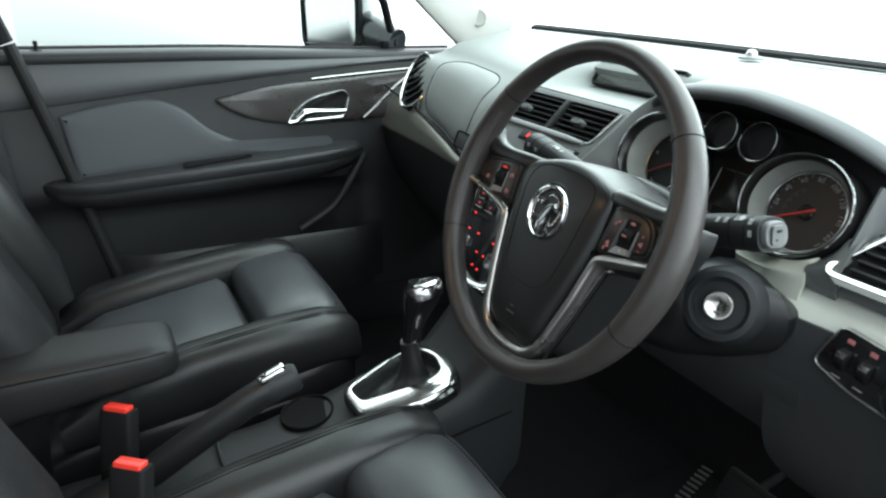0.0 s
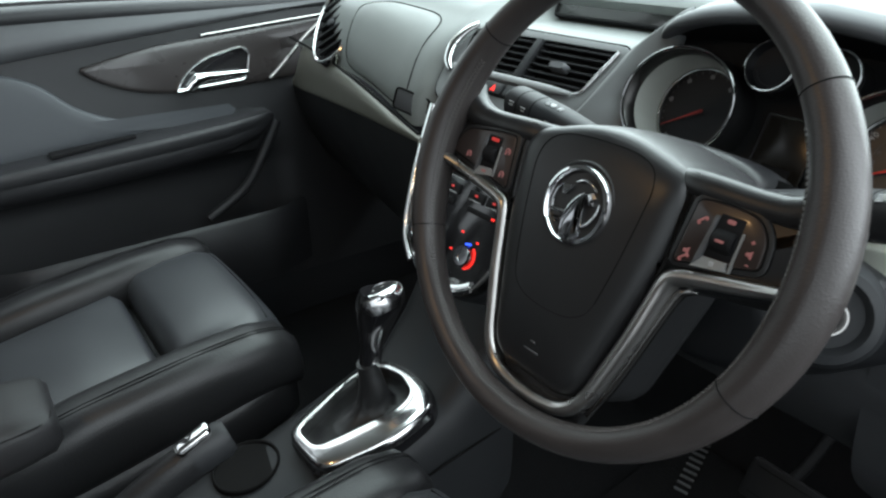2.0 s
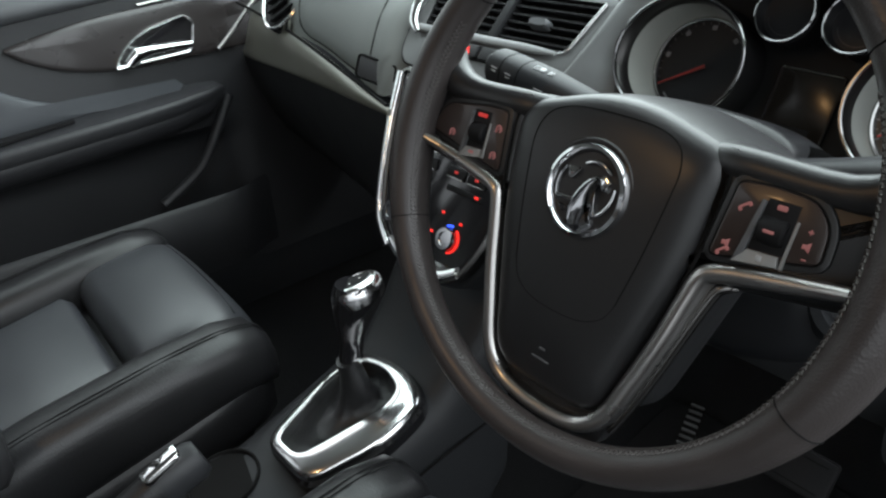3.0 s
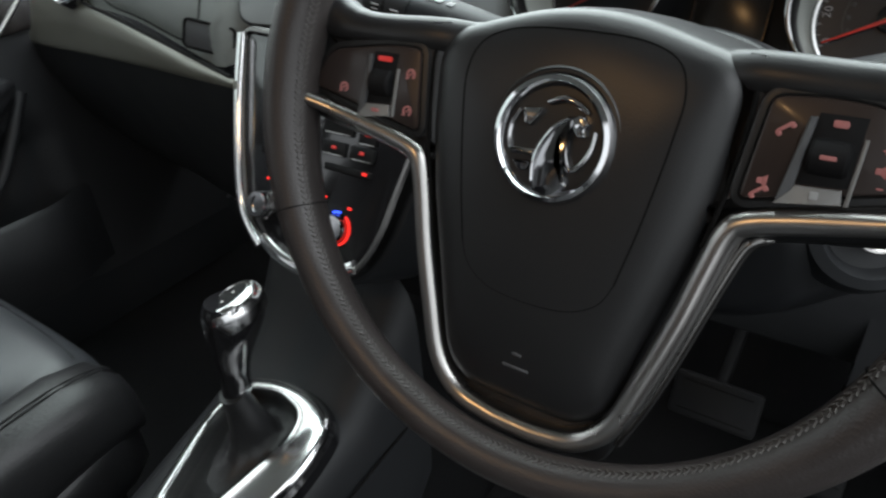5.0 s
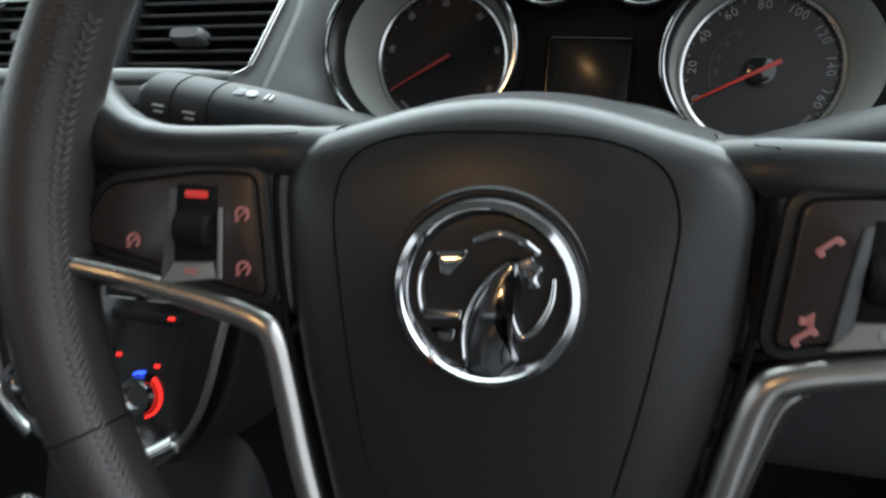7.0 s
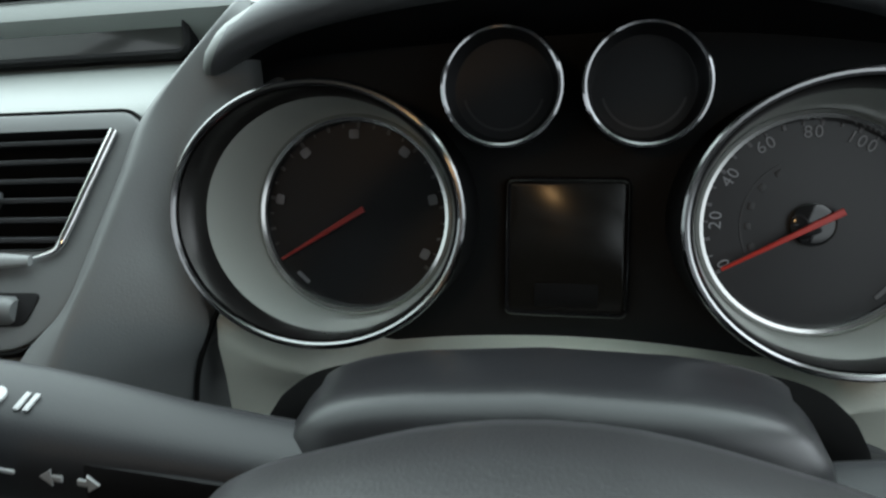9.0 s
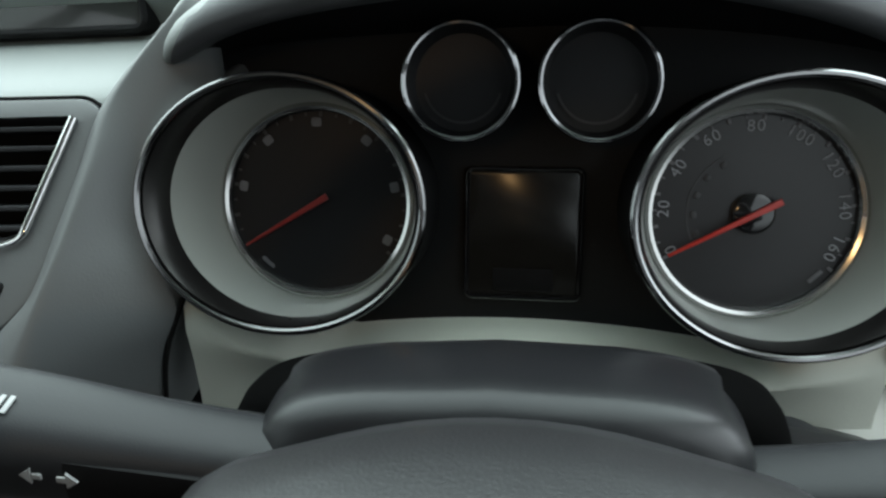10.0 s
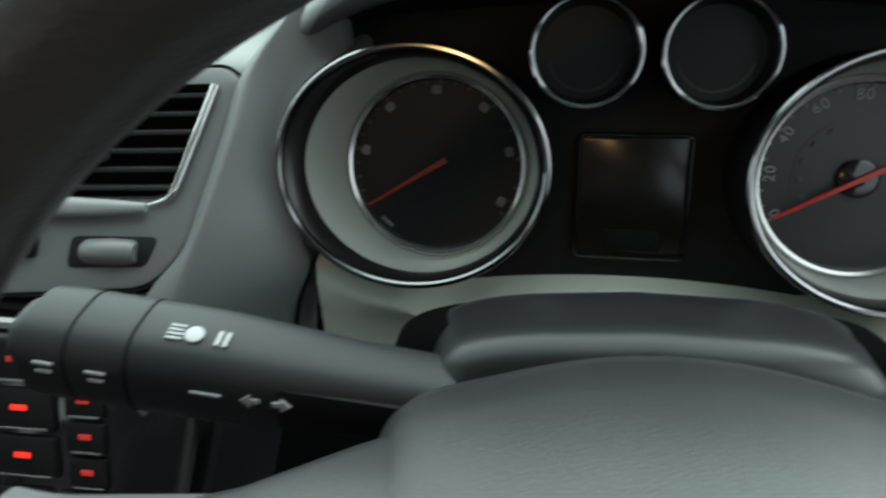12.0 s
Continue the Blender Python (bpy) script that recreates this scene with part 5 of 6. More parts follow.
for x in (-0.014, 0.008):
    w = part("thumb_wheel", moved(lathe([(0.010, -0.005), (0.011, -0.004), (0.011, 0.004), (0.010, 0.005)], 24), Matrix.Translation((x, 0.0, 0.001)) @ Matrix.Rotation(math.pi / 2, 4, "Y")), BLACK, ls)
    part("wheel_cap", box(x, 0.006, 0.0105, 0.009, 0.006, 0.004, 0.001), CHROME, w, "chrome insert")
    part("symbol", box(x, 0.019, 0.0042, 0.007, 0.0045, 0.0008, 0.0008), PINK_PRINT, ls)
    part("symbol", box(x, -0.018, 0.0042, 0.009, 0.0012, 0.0008, 0.0003), PALE_PRINT, ls)
kb = part("rotary_switch", moved(lathe([(0.024, 0.002), (0.024, 0.006), (0.018, 0.010), (0.017, 0.018), (0.014, 0.020), (0.0005, 0.020)], 36), Matrix.Translation((0.052, -0.002, 0))), DASH_DARK, ls, "round light knob")
part("ring", moved(lathe([(0.0235, 0.004), (0.0255, 0.007), (0.0275, 0.004)], 40), Matrix.Translation((0.052, -0.002, 0))), SATIN, kb)

# ---- sensor on the dash top ----
sensor = thing("dash_sensor", "small grey domed light sensor on the dash top", "sensor", at=Matrix.Translation((0.061, 0.652, 0.806)))
part("base", lathe([(0.022, 0.0), (0.021, 0.004), (0.014, 0.006), (0.0005, 0.006)], 28), DASH_TOP, sensor)
part("dome", lathe([(0.010, 0.004), (0.009, 0.011), (0.006, 0.015), (0.0005, 0.017)], 24), SATIN, sensor)
grille = thing("demister_outlet", "slim dark slot along the rear of the dash top", "air outlet")
part("slot", shell([[V(x, 0.70 - 0.05 * ((x - CL) / 0.74) ** 2 + d, 0.8095) for d in (0, 0.016)] for x in np.linspace(0.10, 0.62, 16)], 0.003), BLACK, grille)

# ---- console between the seats ----
console = thing("centre_console", "dark plastic centre console between the seats", "console")
rows = []
for y, z, w in ((-0.62, 0.24, 0.085), (-0.40, 0.25, 0.088), (-0.22, 0.265, 0.09), (-0.12, 0.285, 0.092), (0.0, 0.322, 0.094), (0.07, 0.345, 0.096), (0.12, 0.40, 0.10), (0.16, 0.46, 0.105)):
    rows.append([V(0.048 + p[0] * w, y, z - 0.16 + p[1] * 0.158) for p in oval(1, 1, 40, power=6)])
part("tunnel", loft(rows), DASH_DARK, console, "dark grained tunnel cover")
part("side_joint", tube(spline([V(0.144, -0.50, 0.19), V(0.144, -0.2, 0.215), V(0.146, 0.0, 0.255), V(0.150, 0.14, 0.28)], 8), 0.0016, n=6), GAP, console)
# shallow: the black floor just under the rim stands for the cup's shaded depth
cup = part("cup_holder", moved(lathe([(0.0005, 0.0012), (0.038, 0.0012), (0.039, 0.0048), (0.0405, 0.0056), (0.042, 0.0044), (0.043, -0.01)], 40), Matrix.Translation((0.012, -0.155, 0.276)) @ Matrix.Rotation(radians(8), 4, "X")), GAP, console, "round cup holder with a black disc for its shaded depth")
part("tray_edge", tube([V(0.045 + p[0], -0.20 + p[1], 0.272 + 0.10 * p[1]) for p in oval(0.075, 0.095, 48, power=3.5)], 0.003, True, n=8), DASH_DARK, console)

# gear selector
GF = Matrix.Translation((0.061, -0.005, 0.328)) @ Matrix.Rotation(radians(14), 4, "X")
gear = thing("gear_selector", "chrome-framed automatic gear selector with leather boot and chrome knob", "gear selector", at=GF)
go = rounded([(-0.036, -0.101), (0.052, -0.098), (0.079, -0.008), (0.070, 0.062), (0.010, 0.076), (-0.052, 0.060), (-0.061, 0.008)], [0.022, 0.026, 0.06, 0.035, 0.03, 0.03, 0.06], 7)
gi = rounded([(-0.023, -0.087), (0.018, -0.084), (0.043, 0.022), (0.034, 0.048), (-0.004, 0.056), (-0.040, 0.044), (-0.047, 0.002)], 0.013, 6)


def resampled(poly, n):
    p = [Vector(q) for q in poly] + [Vector(poly[0])]
    acc = [0.0]
    for a, b in zip(p, p[1:]):
        acc.append(acc[-1] + (b - a).length)
    out = []
    for k in range(n):
        s = acc[-1] * k / n
        i = max(j for j in range(len(acc) - 1) if acc[j] <= s)
        f = (s - acc[i]) / max(1e-9, acc[i + 1] - acc[i])
        out.append(p[i].lerp(p[i + 1], f))
    return out


go, gi = resampled(go, 96), resampled(gi, 96)
lerp2 = lambda t, z: [(a[0] * (1 - t) + b[0] * t, a[1] * (1 - t) + b[1] * t, z) for a, b in zip(go, gi)]
part("frame", loft([lerp2(0, -0.012), lerp2(0.0, 0.0050), lerp2(0.05, 0.0088), lerp2(0.14, 0.0112), lerp2(0.30, 0.0126), lerp2(0.60, 0.0138), lerp2(0.90, 0.0146), lerp2(0.97, 0.0138), lerp2(1.0, 0.0110), lerp2(1.0, -0.010)], caps=(False, False)), KNOB_CHROME, gear, "polished chrome frame", angle=60)
part("gloss_rim", loft([lerp2(-0.12, -0.014), lerp2(-0.12, 0.000), lerp2(0.0, 0.003)], caps=(False, False)), GLOSS_BLACK, gear)
bt = resampled(gi, 64)
def boot_ring(t, z):
    cx, cy = -0.006 + 0.0060 * t, 0.000 + 0.0180 * t
    out = []
    for k, p in enumerate(bt):
        a = math.atan2(p[1] - 0.01, p[0])
        fold = 1 + 0.05 * math.sin(9 * a + 5 * t) * math.sin(math.pi * min(1, t * 1.3))
        out.append(((p[0] * (1 - t) + (cx + 0.013 * math.cos(a)) * t) * 1.0 + 0.004 * (fold - 1) * 10 * math.cos(a), (p[1] * (1 - t) + (cy + 0.013 * math.sin(a)) * t) + 0.004 * (fold - 1) * 10 * math.sin(a), z))
    return out


part("boot", loft([boot_ring(0, -0.004), boot_ring(0.45, -0.004), boot_ring(0.70, 0.000), boot_ring(0.84, 0.011), boot_ring(0.92, 0.030), boot_ring(0.98, 0.050), boot_ring(1.0, 0.066)]), LEATHER, gear, "black leather boot", angle=60)
# the lever, from the boot up to the knob
GI = GF.inverted()
kpath = spline([GI @ V(*p) for p in ((0.0615, 0.0020, 0.396), (0.0630, 0.0040, 0.418), (0.0655, 0.0075, 0.442), (0.0685, 0.0120, 0.465), (0.0705, 0.0160, 0.482), (0.0715, 0.0185, 0.492))], 6)
n_k = len(kpath) - 1
ks = [0.0104 + 0.0105 * smooth01((k / n_k - 0.15) / 0.60) - 0.0012 * smooth01((k / n_k - 0.80) / 0.2) for k in range(n_k + 1)]
kn = part("knob", sweep(kpath, oval(1.0, 1.42, 32, power=2.2), up=(0, 1, 0), sizes=ks), GLOSS_BLACK, gear, "gloss black knob with chrome cap", angle=60)
kc = GI @ Matrix.Translation((0.0715, 0.0160, 0.4890)) @ Matrix.Rotation(radians(8), 4, "X") @ Matrix.Rotation(radians(-14), 4, "Y")
cap = lambda a, z: [(p[0] * a, p[1] * a, z) for p in oval(0.0198, 0.0280, 40, power=2.3)]
part("chrome_cap", moved(loft([cap(0.97, -0.015), cap(1.01, -0.011), cap(1.04, -0.005), cap(1.04, 0.0), cap(0.98, 0.0050), cap(0.88, 0.0078), cap(0.74, 0.0090), cap(0.66, 0.0090), cap(0.63, 0.0075)]), kc), KNOB_CHROME, kn, "chrome cap")
part("cap_inlay", moved(plate(oval(0.0125, 0.0180, 36, power=2.5), 0.0060, 0.0086, 0.0010), kc), BLACK, kn, "black inlay")
for q in (-0.007, 0.006):
    part("stud", moved(lathe([(0.0020, 0.0080), (0.0016, 0.0091), (0.0002, 0.0093)], 14), kc @ Matrix.Translation((0, q, 0))), SATIN, kn)
part("collar", sweep([GI @ V(0.0612, 0.0015, 0.392), GI @ V(0.0618, 0.0022, 0.400)], oval(0.0106, 0.0140, 24), up=(0, 1, 0)), KNOB_CHROME, gear, "thin chrome collar")

# handbrake
hb = thing("handbrake", "black leather handbrake lever with chrome release button", "handbrake")
hpath = spline([V(0.058, -0.44, 0.250), V(0.064, -0.39, 0.283), V(0.074, -0.32, 0.330), V(0.082, -0.255, 0.370), V(0.086, -0.215, 0.388)], 8)
part("grip", sweep(hpath, oval(0.0165, 0.020, 24, power=2.4), sizes=[0.8 + 0.25 * smooth01(k / 10) for k in range(len(hpath))]), LEATHER, hb, "black leather grip")
part("end_cap", sweep([V(0.085, -0.225, 0.385), V(0.088, -0.193, 0.396), V(0.088, -0.186, 0.398)], oval(0.0178, 0.0212, 24, power=2.4), sizes=[1, 0.98, 0.8]), DASH_DARK, hb)
part("button", moved(box(0, 0, 0, 0.018, 0.040, 0.012, 0.006), Matrix.Translation((0.087, -0.222, 0.408)) @ Matrix.Rotation(radians(22), 4, "X")), CHROME, hb, "chrome button plate")
part("boot", loft([[V(0.055, y, 0.0) + V(p[0] * w, 0, z + p[1] * h) for p in oval(1, 1, 24)] for y, z, w, h in ((-0.50, 0.235, 0.035, 0.02), (-0.47, 0.240, 0.036, 0.03), (-0.43, 0.252, 0.03, 0.028), (-0.395, 0.272, 0.02, 0.02))]), LEATHER, hb)


# ---- seats ----
def seat_slope(y):
    """How far the cushion sinks towards the backrest."""
    return -0.13 * max(0.0, -0.06 - y)


def cushion_block(rows_def, n=40, power=4.0):
    return loft([[V(cx + p[0] * w, y, z + seat_slope(y) + p[1] * h) for p in oval(1, 1, n, power=power)] for cx, y, z, w, h in rows_def])


def seat(name, label, sx, back_tilt):
    """A leather seat whose cushion is centred on sx."""
    t = thing(name, label, "car seat", "front seats")
    part("base", box(sx, -0.27, 0.12, 0.42, 0.42, 0.16, 0.04), RUBBER, t)
    c = part("cushion", cushion_block([(sx, -0.52, 0.235, 0.21, 0.06), (sx, -0.45, 0.245, 0.225, 0.07), (sx, -0.30, 0.242, 0.23, 0.062), (sx, -0.12, 0.255, 0.228, 0.060), (sx, -0.055, 0.262, 0.220, 0.060), (sx, -0.030, 0.262, 0.205, 0.055), (sx, -0.020, 0.255, 0.18, 0.035)], 56, 4.5), LEATHER, t, "black leather cushion", angle=70)
    for s in (-1, 1):
        b = []
        for y, w, h, z in ((-0.50, 0.036, 0.035, 0.310), (-0.44, 0.046, 0.054, 0.322), (-0.30, 0.047, 0.058, 0.328), (-0.16, 0.046, 0.055, 0.330), (-0.08, 0.044, 0.050, 0.328), (-0.038, 0.040, 0.046, 0.320), (-0.022, 0.032, 0.038, 0.310), (-0.015, 0.018, 0.022, 0.300)):
            b.append((sx + s * (0.181 + 0.006 * (y + 0.3)), y, z, w, h))
        bo = part("bolster", cushion_block(b, 36, 2.9), LEATHER, t, "raised side bolster", angle=70)
        for f in (-0.30, -0.16):
            g = (1 - abs(f) ** 2.9) ** (1 / 2.9)
            part("seam", tube(spline([V(q[0] - s * f * q[3], q[1], q[2] + seat_slope(q[1]) + g * q[4] - 0.0003) for q in b[1:-1]], 5), 0.0008, n=6), BLACK, bo)
    part("insert", cushion_block([(sx, -0.49, 0.304, 0.12, 0.03), (sx, -0.42, 0.314, 0.146, 0.036), (sx, -0.30, 0.318, 0.150, 0.036), (sx, -0.205, 0.322, 0.150, 0.034), (sx, -0.190, 0.316, 0.146, 0.022)], 48, 3.6), LEATHER_MATT, t, "smooth leather seat panel", angle=70)
    part("thigh_pad", cushion_block([(sx, -0.178, 0.320, 0.140, 0.026), (sx, -0.171, 0.326, 0.150, 0.038), (sx, -0.155, 0.332, 0.154, 0.043), (sx, -0.11, 0.335, 0.156, 0.043), (sx, -0.06, 0.333, 0.156, 0.042), (sx, -0.030, 0.322, 0.154, 0.042), (sx, -0.016, 0.306, 0.148, 0.036), (sx, -0.010, 0.296, 0.135, 0.024)], 48, 3.8), LEATHER_MATT, t, "raised front thigh pad", angle=70)
    part("front_seam", tube([V(sx + 0.138 * a, -0.034 - 0.004 * a * a, 0.3655 - 0.008 * a ** 4) for a in np.linspace(-1, 1, 15)], 0.0012, n=6), GAP, t)
    br = []
    for k, (h, w, d) in enumerate(((0.0, 0.21, 0.06), (0.08, 0.225, 0.075), (0.25, 0.235, 0.08), (0.42, 0.225, 0.075), (0.56, 0.19, 0.06), (0.62, 0.14, 0.04))):
        y, z = -0.50 - h * math.tan(radians(back_tilt)), 0.30 + h
        br.append([V(sx + p[0] * w, y - 0.06 + p[1] * d, z) for p in oval(1, 1, 40, power=3)])
    bk = part("backrest", loft(br), LEATHER, t, "black leather backrest", angle=70)
    for s in (-1, 1):
        bb = []
        for h, w, d in ((0.02, 0.04, 0.05), (0.10, 0.055, 0.075), (0.25, 0.06, 0.085), (0.40, 0.055, 0.075), (0.50, 0.035, 0.05)):
            y, z = -0.50 - h * math.tan(radians(back_tilt)), 0.30 + h
            bb.append([V(sx + s * 0.175 + p[0] * w, y - 0.01 + p[1] * d, z) for p in oval(1, 1, 28, power=2.4)])
        part("back_bolster", loft(bb), LEATHER, bk, angle=70)
    return t


seat("front_seat", "black leather passenger seat with raised bolsters", -0.315, 24)
seat("front_seat", "black leather driver's seat with raised bolsters", 0.385, 24)

arm = thing("armrest", "black leather fold-down armrest between the seats", "armrest")
part("pad", loft([[V(-0.085 + p[0] * w, y, z + p[1] * h) for p in oval(1, 1, 32, power=4)] for y, z, w, h in ((-0.78, 0.36, 0.06, 0.050), (-0.60, 0.374, 0.062, 0.044), (-0.46, 0.384, 0.062, 0.036), (-0.37, 0.389, 0.060, 0.031), (-0.338, 0.389, 0.055, 0.027), (-0.328, 0.389, 0.045, 0.016))]), ARM_LEATHER, arm, "padded leather top", angle=70)
part("seam", tube([V(-0.085 + p[0] * 0.0585, -0.56 + p[1] * 0.2270, 0.4085) for p in oval(1, 1, 60, power=8)], 0.0012, True, n=6), GAP, arm)


def buckle(x, y, z, turn, top):
    t = thing("seat_belt_buckle", "black seat belt buckle with red release button", "seat belt buckle", "seat belt buckles", at=Matrix.Translation((x, y, z)) @ Matrix.Rotation(radians(turn), 4, "Z") @ Matrix.Rotation(radians(-12), 4, "X"))
    part("body", box(0, 0, -0.05, 0.046, 0.026, 0.12, 0.006), BLACK, t, "black plastic body")
    part("release_button", box(0, -0.002, 0.0105, 0.036, 0.018, 0.010, 0.003), BUCKLE_RED, t, "red release button")
    part("stem", box(0, 0, -0.16, 0.03, 0.010, 0.12, 0.003), BLACK, t)


buckle(0.003, -0.416, 0.345, 52, True)
buckle(0.165, -0.410, 0.368, 52, True)

# ---- passenger door ----
DX = -0.735
door = thing("passenger_door", "dark plastic passenger door with leather insert and chrome handle", "car door")


def door_x(y, z):
    """The inner skin of the door."""
    x = DX + 0.020 * smooth01((0.70 - z) / 0.25)
    return x - 0.02 * smooth01((z - 0.70) / 0.08) - 0.050 * smooth01((0.445 - z) / 0.03) * smooth01((0.24 - y) / 0.06)


part("skin", shell([[V(door_x(y, z), y, z) for z in np.linspace(0.12, 0.752 - 0.012 * smooth01((y + 0.2) / 0.5), 28)] for y in np.linspace(-0.56, 0.56, 40)], 0.02), DOOR_DARK, door, "dark grained door trim", angle=60)
part("sill_cap", sweep([V(-0.762, y, 0.744 - 0.010 * smooth01((y + 0.2) / 0.5)) for y in np.linspace(-0.58, 0.50, 24)], oval(0.032, 0.016, 20, power=3)), DOOR_DARK, door, "padded window sill")
part("seal", sweep([V(-0.79, y, 0.755 - 0.010 * smooth01((y + 0.2) / 0.5)) for y in np.linspace(-0.58, 0.50, 12)], oval(0.006, 0.010, 12)), RUBBER, door, "black rubber seal")


def door_panel(poly, lift, mat, name, label, soft=0.006, parent=door):
    """A padded piece on the door; poly in (y, z)."""
    poly = resampled(poly, 120)
    rows = []
    for d, h in ((0.0, -0.004), (0.0, lift * 0.5), (-soft * 0.35, lift * 0.85), (-soft, lift), (-soft * 3, lift * 1.15)):
        rows.append([V(door_x(p[0], p[1]) + h, p[0], p[1]) for p in (grown(poly, d) if d else poly)])
    c = [sum(v) / len(rows[-1]) for v in zip(*rows[-1])]
    rows.append([V(*c).lerp(p, 0.5) for p in rows[-1]])
    rows.append([V(*c).lerp(p, 0.02) for p in rows[-1]])
    return part(name, loft(rows), mat, parent, label, angle=50)


ins = spline([(-0.45, 0.629, 0), (-0.36, 0.648, 0), (-0.27, 0.656, 0), (-0.205, 0.632, 0), (-0.15, 0.583, 0), (-0.09, 0.553, 0), (-0.03, 0.542, 0), (0.05, 0.5385, 0), (0.12, 0.5375, 0)], 6)
insert_poly = [(p.x, p.y) for p in ins] + [(0.15, 0.5355), (0.12, 0.5300), (0.0, 0.520), (-0.20, 0.508), (-0.43, 0.492)]
door_panel(insert_poly[::-1], 0.010, DOOR_FABRIC, "leather_insert", "dark padded leather insert")
brown = [(p.x, p.y) for p in spline([(-0.130, 0.650, 0), (0.0, 0.674, 0), (0.15, 0.685, 0), (0.30, 0.695, 0), (0.42, 0.703, 0)], 6)] + [(0.42, 0.606)] + [(p.x, p.y) for p in spline([(0.33, 0.588, 0), (0.20, 0.582, 0), (0.06, 0.581, 0), (-0.04, 0.596, 0), (-0.105, 0.624, 0), (-0.130, 0.644, 0)], 6)]
door_panel(brown[::-1], 0.007, TRIM_BROWN, "gloss_trim", "smoked gloss trim panel", 0.003)
part("trim_line", tube([V(door_x(y, z) + 0.006, y, z) for y, z in ((p.x, p.y + 0.003) for p in spline([(0.10, 0.684, 0), (0.25, 0.695, 0), (0.42, 0.706, 0)], 8))], 0.0022, n=8), SATIN, door, "thin bright line")
part("trim_flash", tube([V(door_x(p.x, p.y) + 0.011, p.x, p.y) for p in spline([(0.228, 0.588, 0), (0.253, 0.607, 0), (0.288, 0.637, 0), (0.318, 0.662, 0), (0.356, 0.689, 0)], 8)], 0.0036, n=12), TRIM_SATIN, door, "bright curved trim edge")
sill = [(p.x, p.y) for p in spline([(-0.56, 0.640, 0), (-0.438, 0.650, 0), (-0.212, 0.675, 0), (0.10, 0.704, 0), (0.322, 0.722, 0), (0.42, 0.728, 0)], 6)]
rows = []
for p in sill:
    rows.append([V(door_x(p[0], z) + 0.016 * math.sqrt(min(1.0, f * 4)) - 0.010 * f * f, p[0], z) for f, z in ((f, p[1] + (0.746 - p[1]) * f) for f in (0.0, 0.03, 0.08, 0.16, 0.25, 0.45, 0.7, 1.0))])
part("sill_pad", shell(rows, 0.004), DOOR_SILL, door, "smooth grey upper door pad", angle=60)
# handle
hd = resampled([(p.x, p.y) for p in rounded([(0.026, 0.585), (0.178, 0.592), (0.194, 0.648), (0.178, 0.661), (0.095, 0.646), (0.050, 0.618)], [0.012, 0.010, 0.014, 0.014, 0.03, 0.03], 6)], 80)
bez = part("handle_bezel", loft([[V(door_x(p[0], p[1]) + h, p[0], p[1]) for p in grown(hd, d)] for d, h in ((0.0, 0.002), (0.0, 0.013), (-0.002, 0.0155), (-0.005, 0.014), (-0.006, 0.009), (-0.006, -0.002))], caps=(False, False)), CHROME, door, "chrome handle surround", angle=60)
part("handle_cup", loft([[V(door_x(p[0], p[1]) + h, p[0], p[1]) for p in grown(hd, d)] for d, h in ((-0.0055, 0.010), (-0.008, 0.0085), (-0.012, 0.0078))]), GLOSS_BLACK, bez, "dark handle recess")
part("lever", sweep([V(DX + 0.036, y, z) for y, z in ((0.052, 0.594), (0.072, 0.609), (0.092, 0.6115), (0.128, 0.611), (0.174, 0.610))], oval(0.0055, 0.008, 16), sizes=[1.2, 1.7, 1.1, 0.8, 0.7]), CHROME, bez, "chrome door lever")
# armrest with grip slot
ar = []
for y, w, z in ((-0.500, 0.016, 0.484), (-0.490, 0.036, 0.488), (-0.465, 0.056, 0.490), (-0.40, 0.074, 0.494), (-0.20, 0.085, 0.507), (0.0, 0.085, 0.517), (0.10, 0.080, 0.522), (0.17, 0.066, 0.525), (0.205, 0.044, 0.523), (0.222, 0.020, 0.515)):
    k = min(1.0, w / 0.085)
    pts = [(0.0, 0.010), (0.35 * w, 0.003), (0.80 * w, 0.001), (0.93 * w, 0.002), (0.985 * w, -0.001), (w, -0.007), (0.99 * w, -0.022 * k), (0.955 * w, -0.026 * k), (0.97 * w, -0.031 * k), (0.90 * w, -0.050 * k), (0.70 * w, -0.066 * k), (0.3 * w, -0.078 * k), (0.0, -0.080 * k)]
    ar.append([V(DX + 0.008 + p[0], y, z + p[1]) for p in pts])
da = part("armrest", loft(ar), DOOR_DARK, door, "padded armrest with flat top", angle=50)
# black slab on the armrest top, the recess's shade given as colour
part("grip_slot", shell([[V(DX + 0.036 + d, y, 0.5115 + 0.050 * (y + 0.2)) for d in (0, 0.030 - 0.020 * (y + 0.21) / 0.16)] for y in np.linspace(-0.215, -0.065, 10)], 0.005), BLACK, da, "flat black slab for the shaded grip slot")
pocket = []
for y in np.linspace(-0.40, 0.28, 20):
    t = smooth01((y + 0.40) / 0.1) * (1 - smooth01((y - 0.18) / 0.1))
    pocket.append([V(DX + 0.02 + 0.045 * t, y, 0.150), V(DX + 0.02 + 0.060 * t, y, 0.22), V(DX + 0.02 + 0.066 * t, y, 0.300 + 0.01 * t), V(DX + 0.016 + 0.060 * t, y, 0.308 + 0.01 * t)])
part("pocket", shell(pocket, 0.006), DOOR_DARK, door, "dark door pocket", angle=60)
part("speaker_cheek", tube(spline([V(DX + 0.03, 0.225, 0.50), V(DX + 0.035, 0.18, 0.43), V(DX + 0.035, 0.132, 0.367), V(DX + 0.035, 0.047, 0.317)], 8), 0.010, n=12), DOOR_DARK, door)
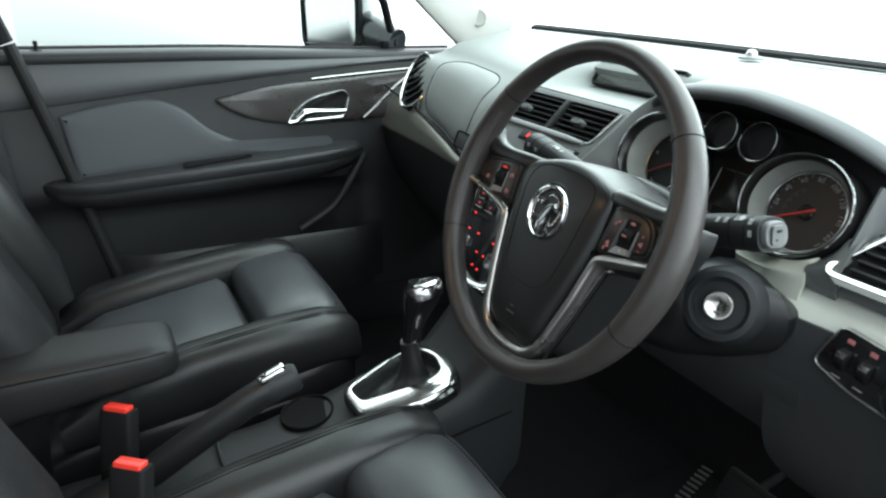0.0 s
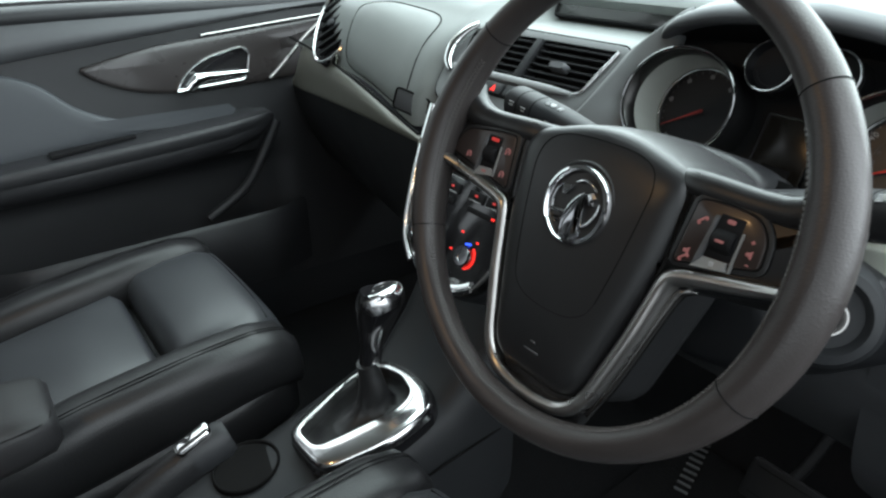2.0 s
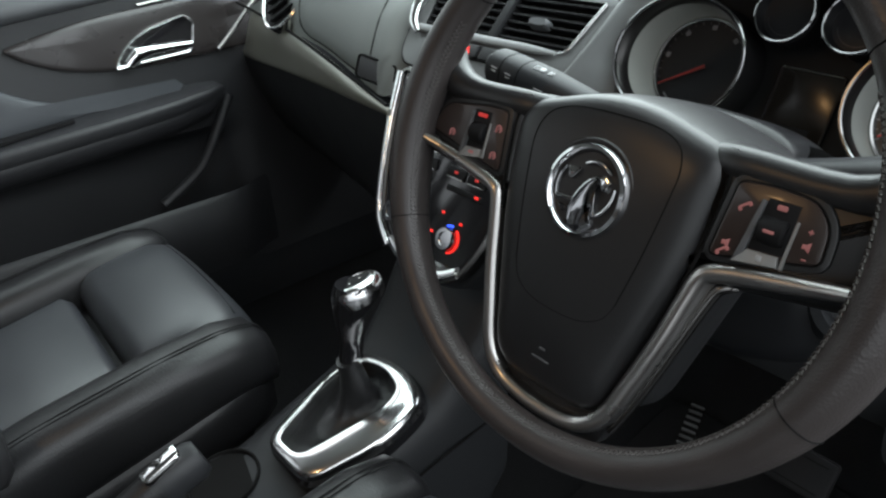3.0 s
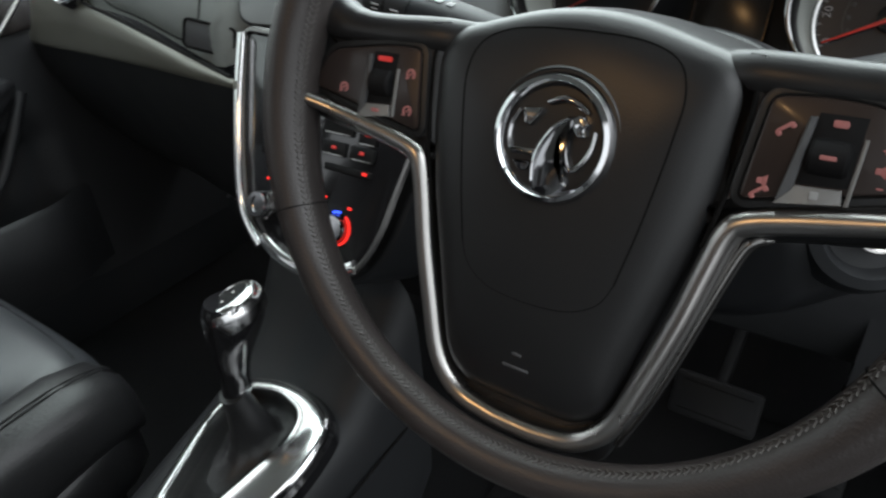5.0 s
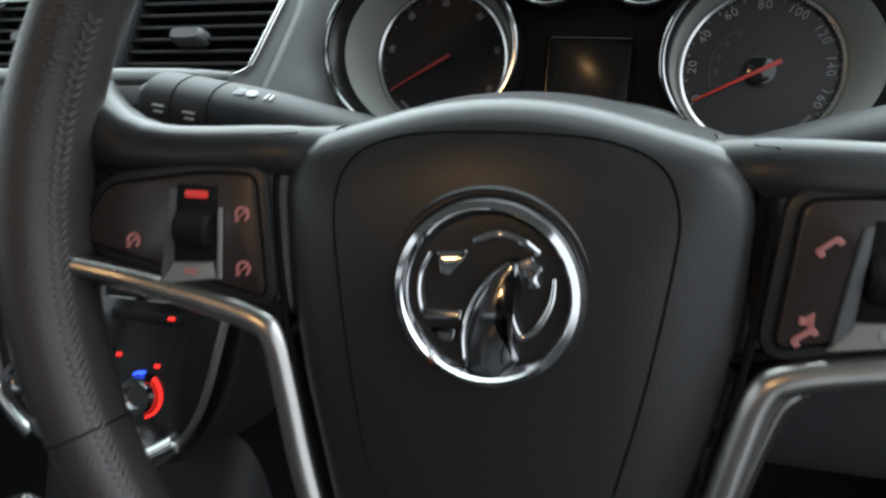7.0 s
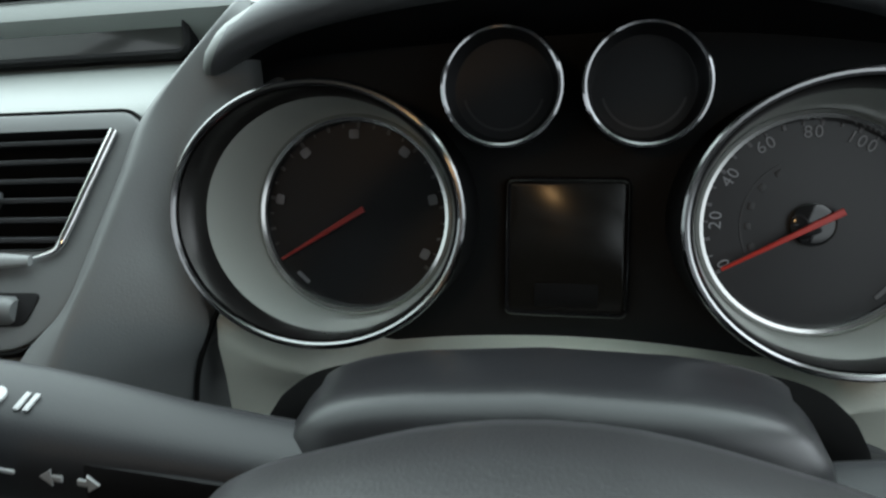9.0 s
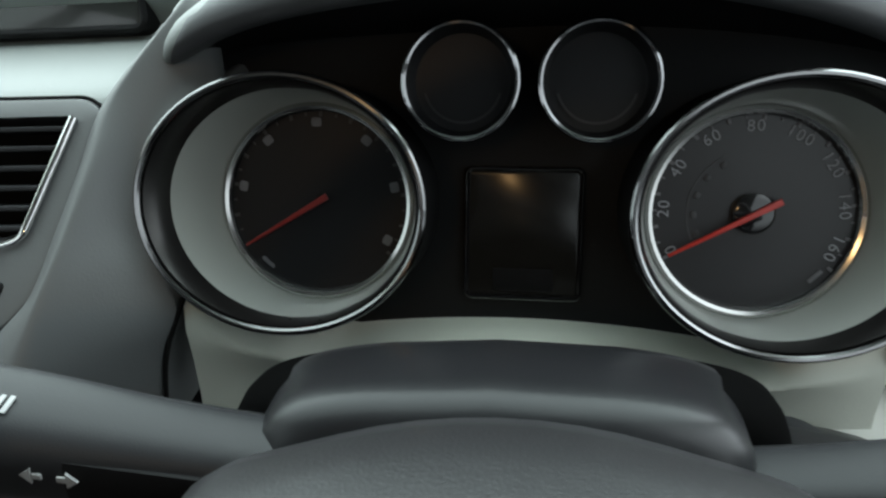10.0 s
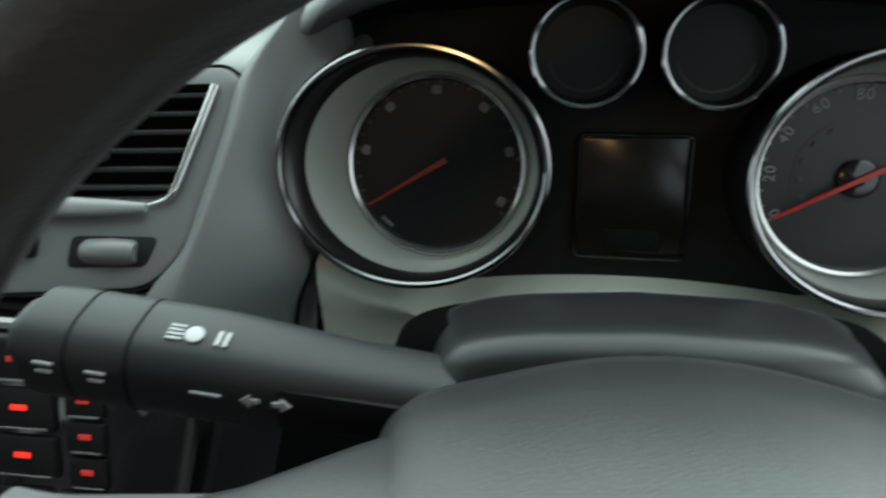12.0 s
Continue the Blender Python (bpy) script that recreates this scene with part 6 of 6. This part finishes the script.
part("rear_seal", tube(spline([V(-0.712, -0.512, 0.775), V(-0.706, -0.458, 0.573), V(-0.700, -0.387, 0.274), V(-0.700, -0.36, 0.15)], 8), 0.013, n=10), RUBBER, door, "black rubber door seal")
pin = thing("door_lock_pin", "small black lock pin on the window sill", "lock pin", at=Matrix.Translation((-0.755, -0.468, 0.757)))
part("pin", lathe([(0.006, -0.004), (0.0045, 0.0), (0.004, 0.014), (0.005, 0.018), (0.003, 0.021), (0.0003, 0.0215)], 16), BLACK, pin)
part("collar", lathe([(0.014, -0.003), (0.012, 0.003), (0.006, 0.004)], 20), BLACK, pin)
# window frame and pane
structure("trim_window_frame", join(sweep(spline([V(-0.775, -0.535, 0.77), V(-0.735, -0.59, 0.98), V(-0.66, -0.63, 1.22)], 8), oval(0.03, 0.016, 12), up=(1, 0, 0)), sweep([V(-0.772, 0.335, 0.76), V(-0.755, 0.30, 0.86), V(-0.70, 0.20, 1.0)], oval(0.010, 0.012, 12), up=(1, 0, 0))), BLACK, "black window frame of the passenger door", "window frame")
w2 = structure("window_2", shell([[V(-0.785 + 0.12 * v, -0.50 + 0.84 * u - 0.12 * v * u, 0.765 + 0.42 * v) for v in np.linspace(0, 1, 5)] for u in np.linspace(0, 1, 5)], 0.004), PANE, "clear side window of the passenger door", "window")
w2.visible_shadow = False
mir = thing("wing_mirror", "dark wing mirror with bright glass outside the passenger window", "wing mirror", at=Matrix.Translation((-0.945, 0.222, 0.800)))
mo = rounded([(-0.10, -0.055), (0.095, -0.065), (0.10, 0.075), (-0.10, 0.085)], 0.03, 6)
mm = Matrix(((-1, 0, 0), (0, 0, -1), (0, 1, 0))).to_4x4()
part("housing", moved(loft([[(p[0] * s, p[1] * s, z) for p in mo] for s, z in ((1.06, 0.0), (1.07, -0.02), (1.0, -0.06), (0.75, -0.10), (0.3, -0.115))]), Matrix.Rotation(radians(24), 4, "Z") @ mm), BODY_PAINT, mir, "dark painted housing")
part("glass_frame", moved(ring(mo, 0.015, -0.01, 0.006, 0.002), Matrix.Rotation(radians(24), 4, "Z") @ mm), BLACK, mir, "black mirror frame")
part("glass", moved(plate(mo, 0.0, 0.003, 0.001), Matrix.Rotation(radians(24), 4, "Z") @ mm), MIRROR, mir, "mirror glass")
part("foot", sweep([V(0.06, 0.085, -0.01), V(0.12, 0.095, -0.02), V(0.18, 0.12, -0.035)], oval(0.045, 0.05, 16), up=(0, 0, 1), sizes=[1, 0.9, 0.7]), BODY_PAINT, mir)

# ---- footwell ----
mat_ = thing("floor_mat", "black rubber-edged floor mat with pale ribs", "floor mat", at=Matrix.Translation((0.36, 0.28, 0.004)))
part("pad", plate(rounded([(-0.19, -0.30), (0.19, -0.30), (0.19, 0.33), (-0.225, 0.33)], 0.05), 0.0, 0.010, 0.003), CARPET, mat_)
for k in range(9):
    part("rib", moved(box(0, 0, 0.012, 0.024, 0.0045, 0.004, 0.002), Matrix.Translation((-0.140 - 0.0055 * k, 0.205 + 0.016 * k, 0)) @ Matrix.Rotation(radians(12), 4, "Z")), FASCIA, mat_, "pale rib")


def pedal(name, label, x, y, z, w, h):
    t = thing(name, label, "pedal", "pedals", at=frame_at((x, y, z), 32))
    p = part("pad", box(0, 0, 0, w, h, 0.014, 0.006), RUBBER, t, "black rubber pad")
    for k in (0, 3):
        part("groove", box(0, -h * 0.33 + h * 0.22 * k, 0.0071, w * 0.8, 0.0016, 0.0006, 0.0003), GAP, p)
    part("arm", sweep([V(0, h * 0.4, -0.004), V(0, h * 0.8, -0.03), V(0, h * 0.8 + 0.14, -0.12), V(0, h * 0.8 + 0.20, -0.40)], oval(0.008, 0.008, 12), up=(1, 0, 0)), BLACK, t)


# pedals hang from the bulkhead
pedal("brake_pedal", "wide black rubber brake pedal", 0.400, 0.42, 0.192, 0.105, 0.056)
pedal("accelerator_pedal", "narrow black accelerator pedal", 0.535, 0.45, 0.150, 0.045, 0.11)
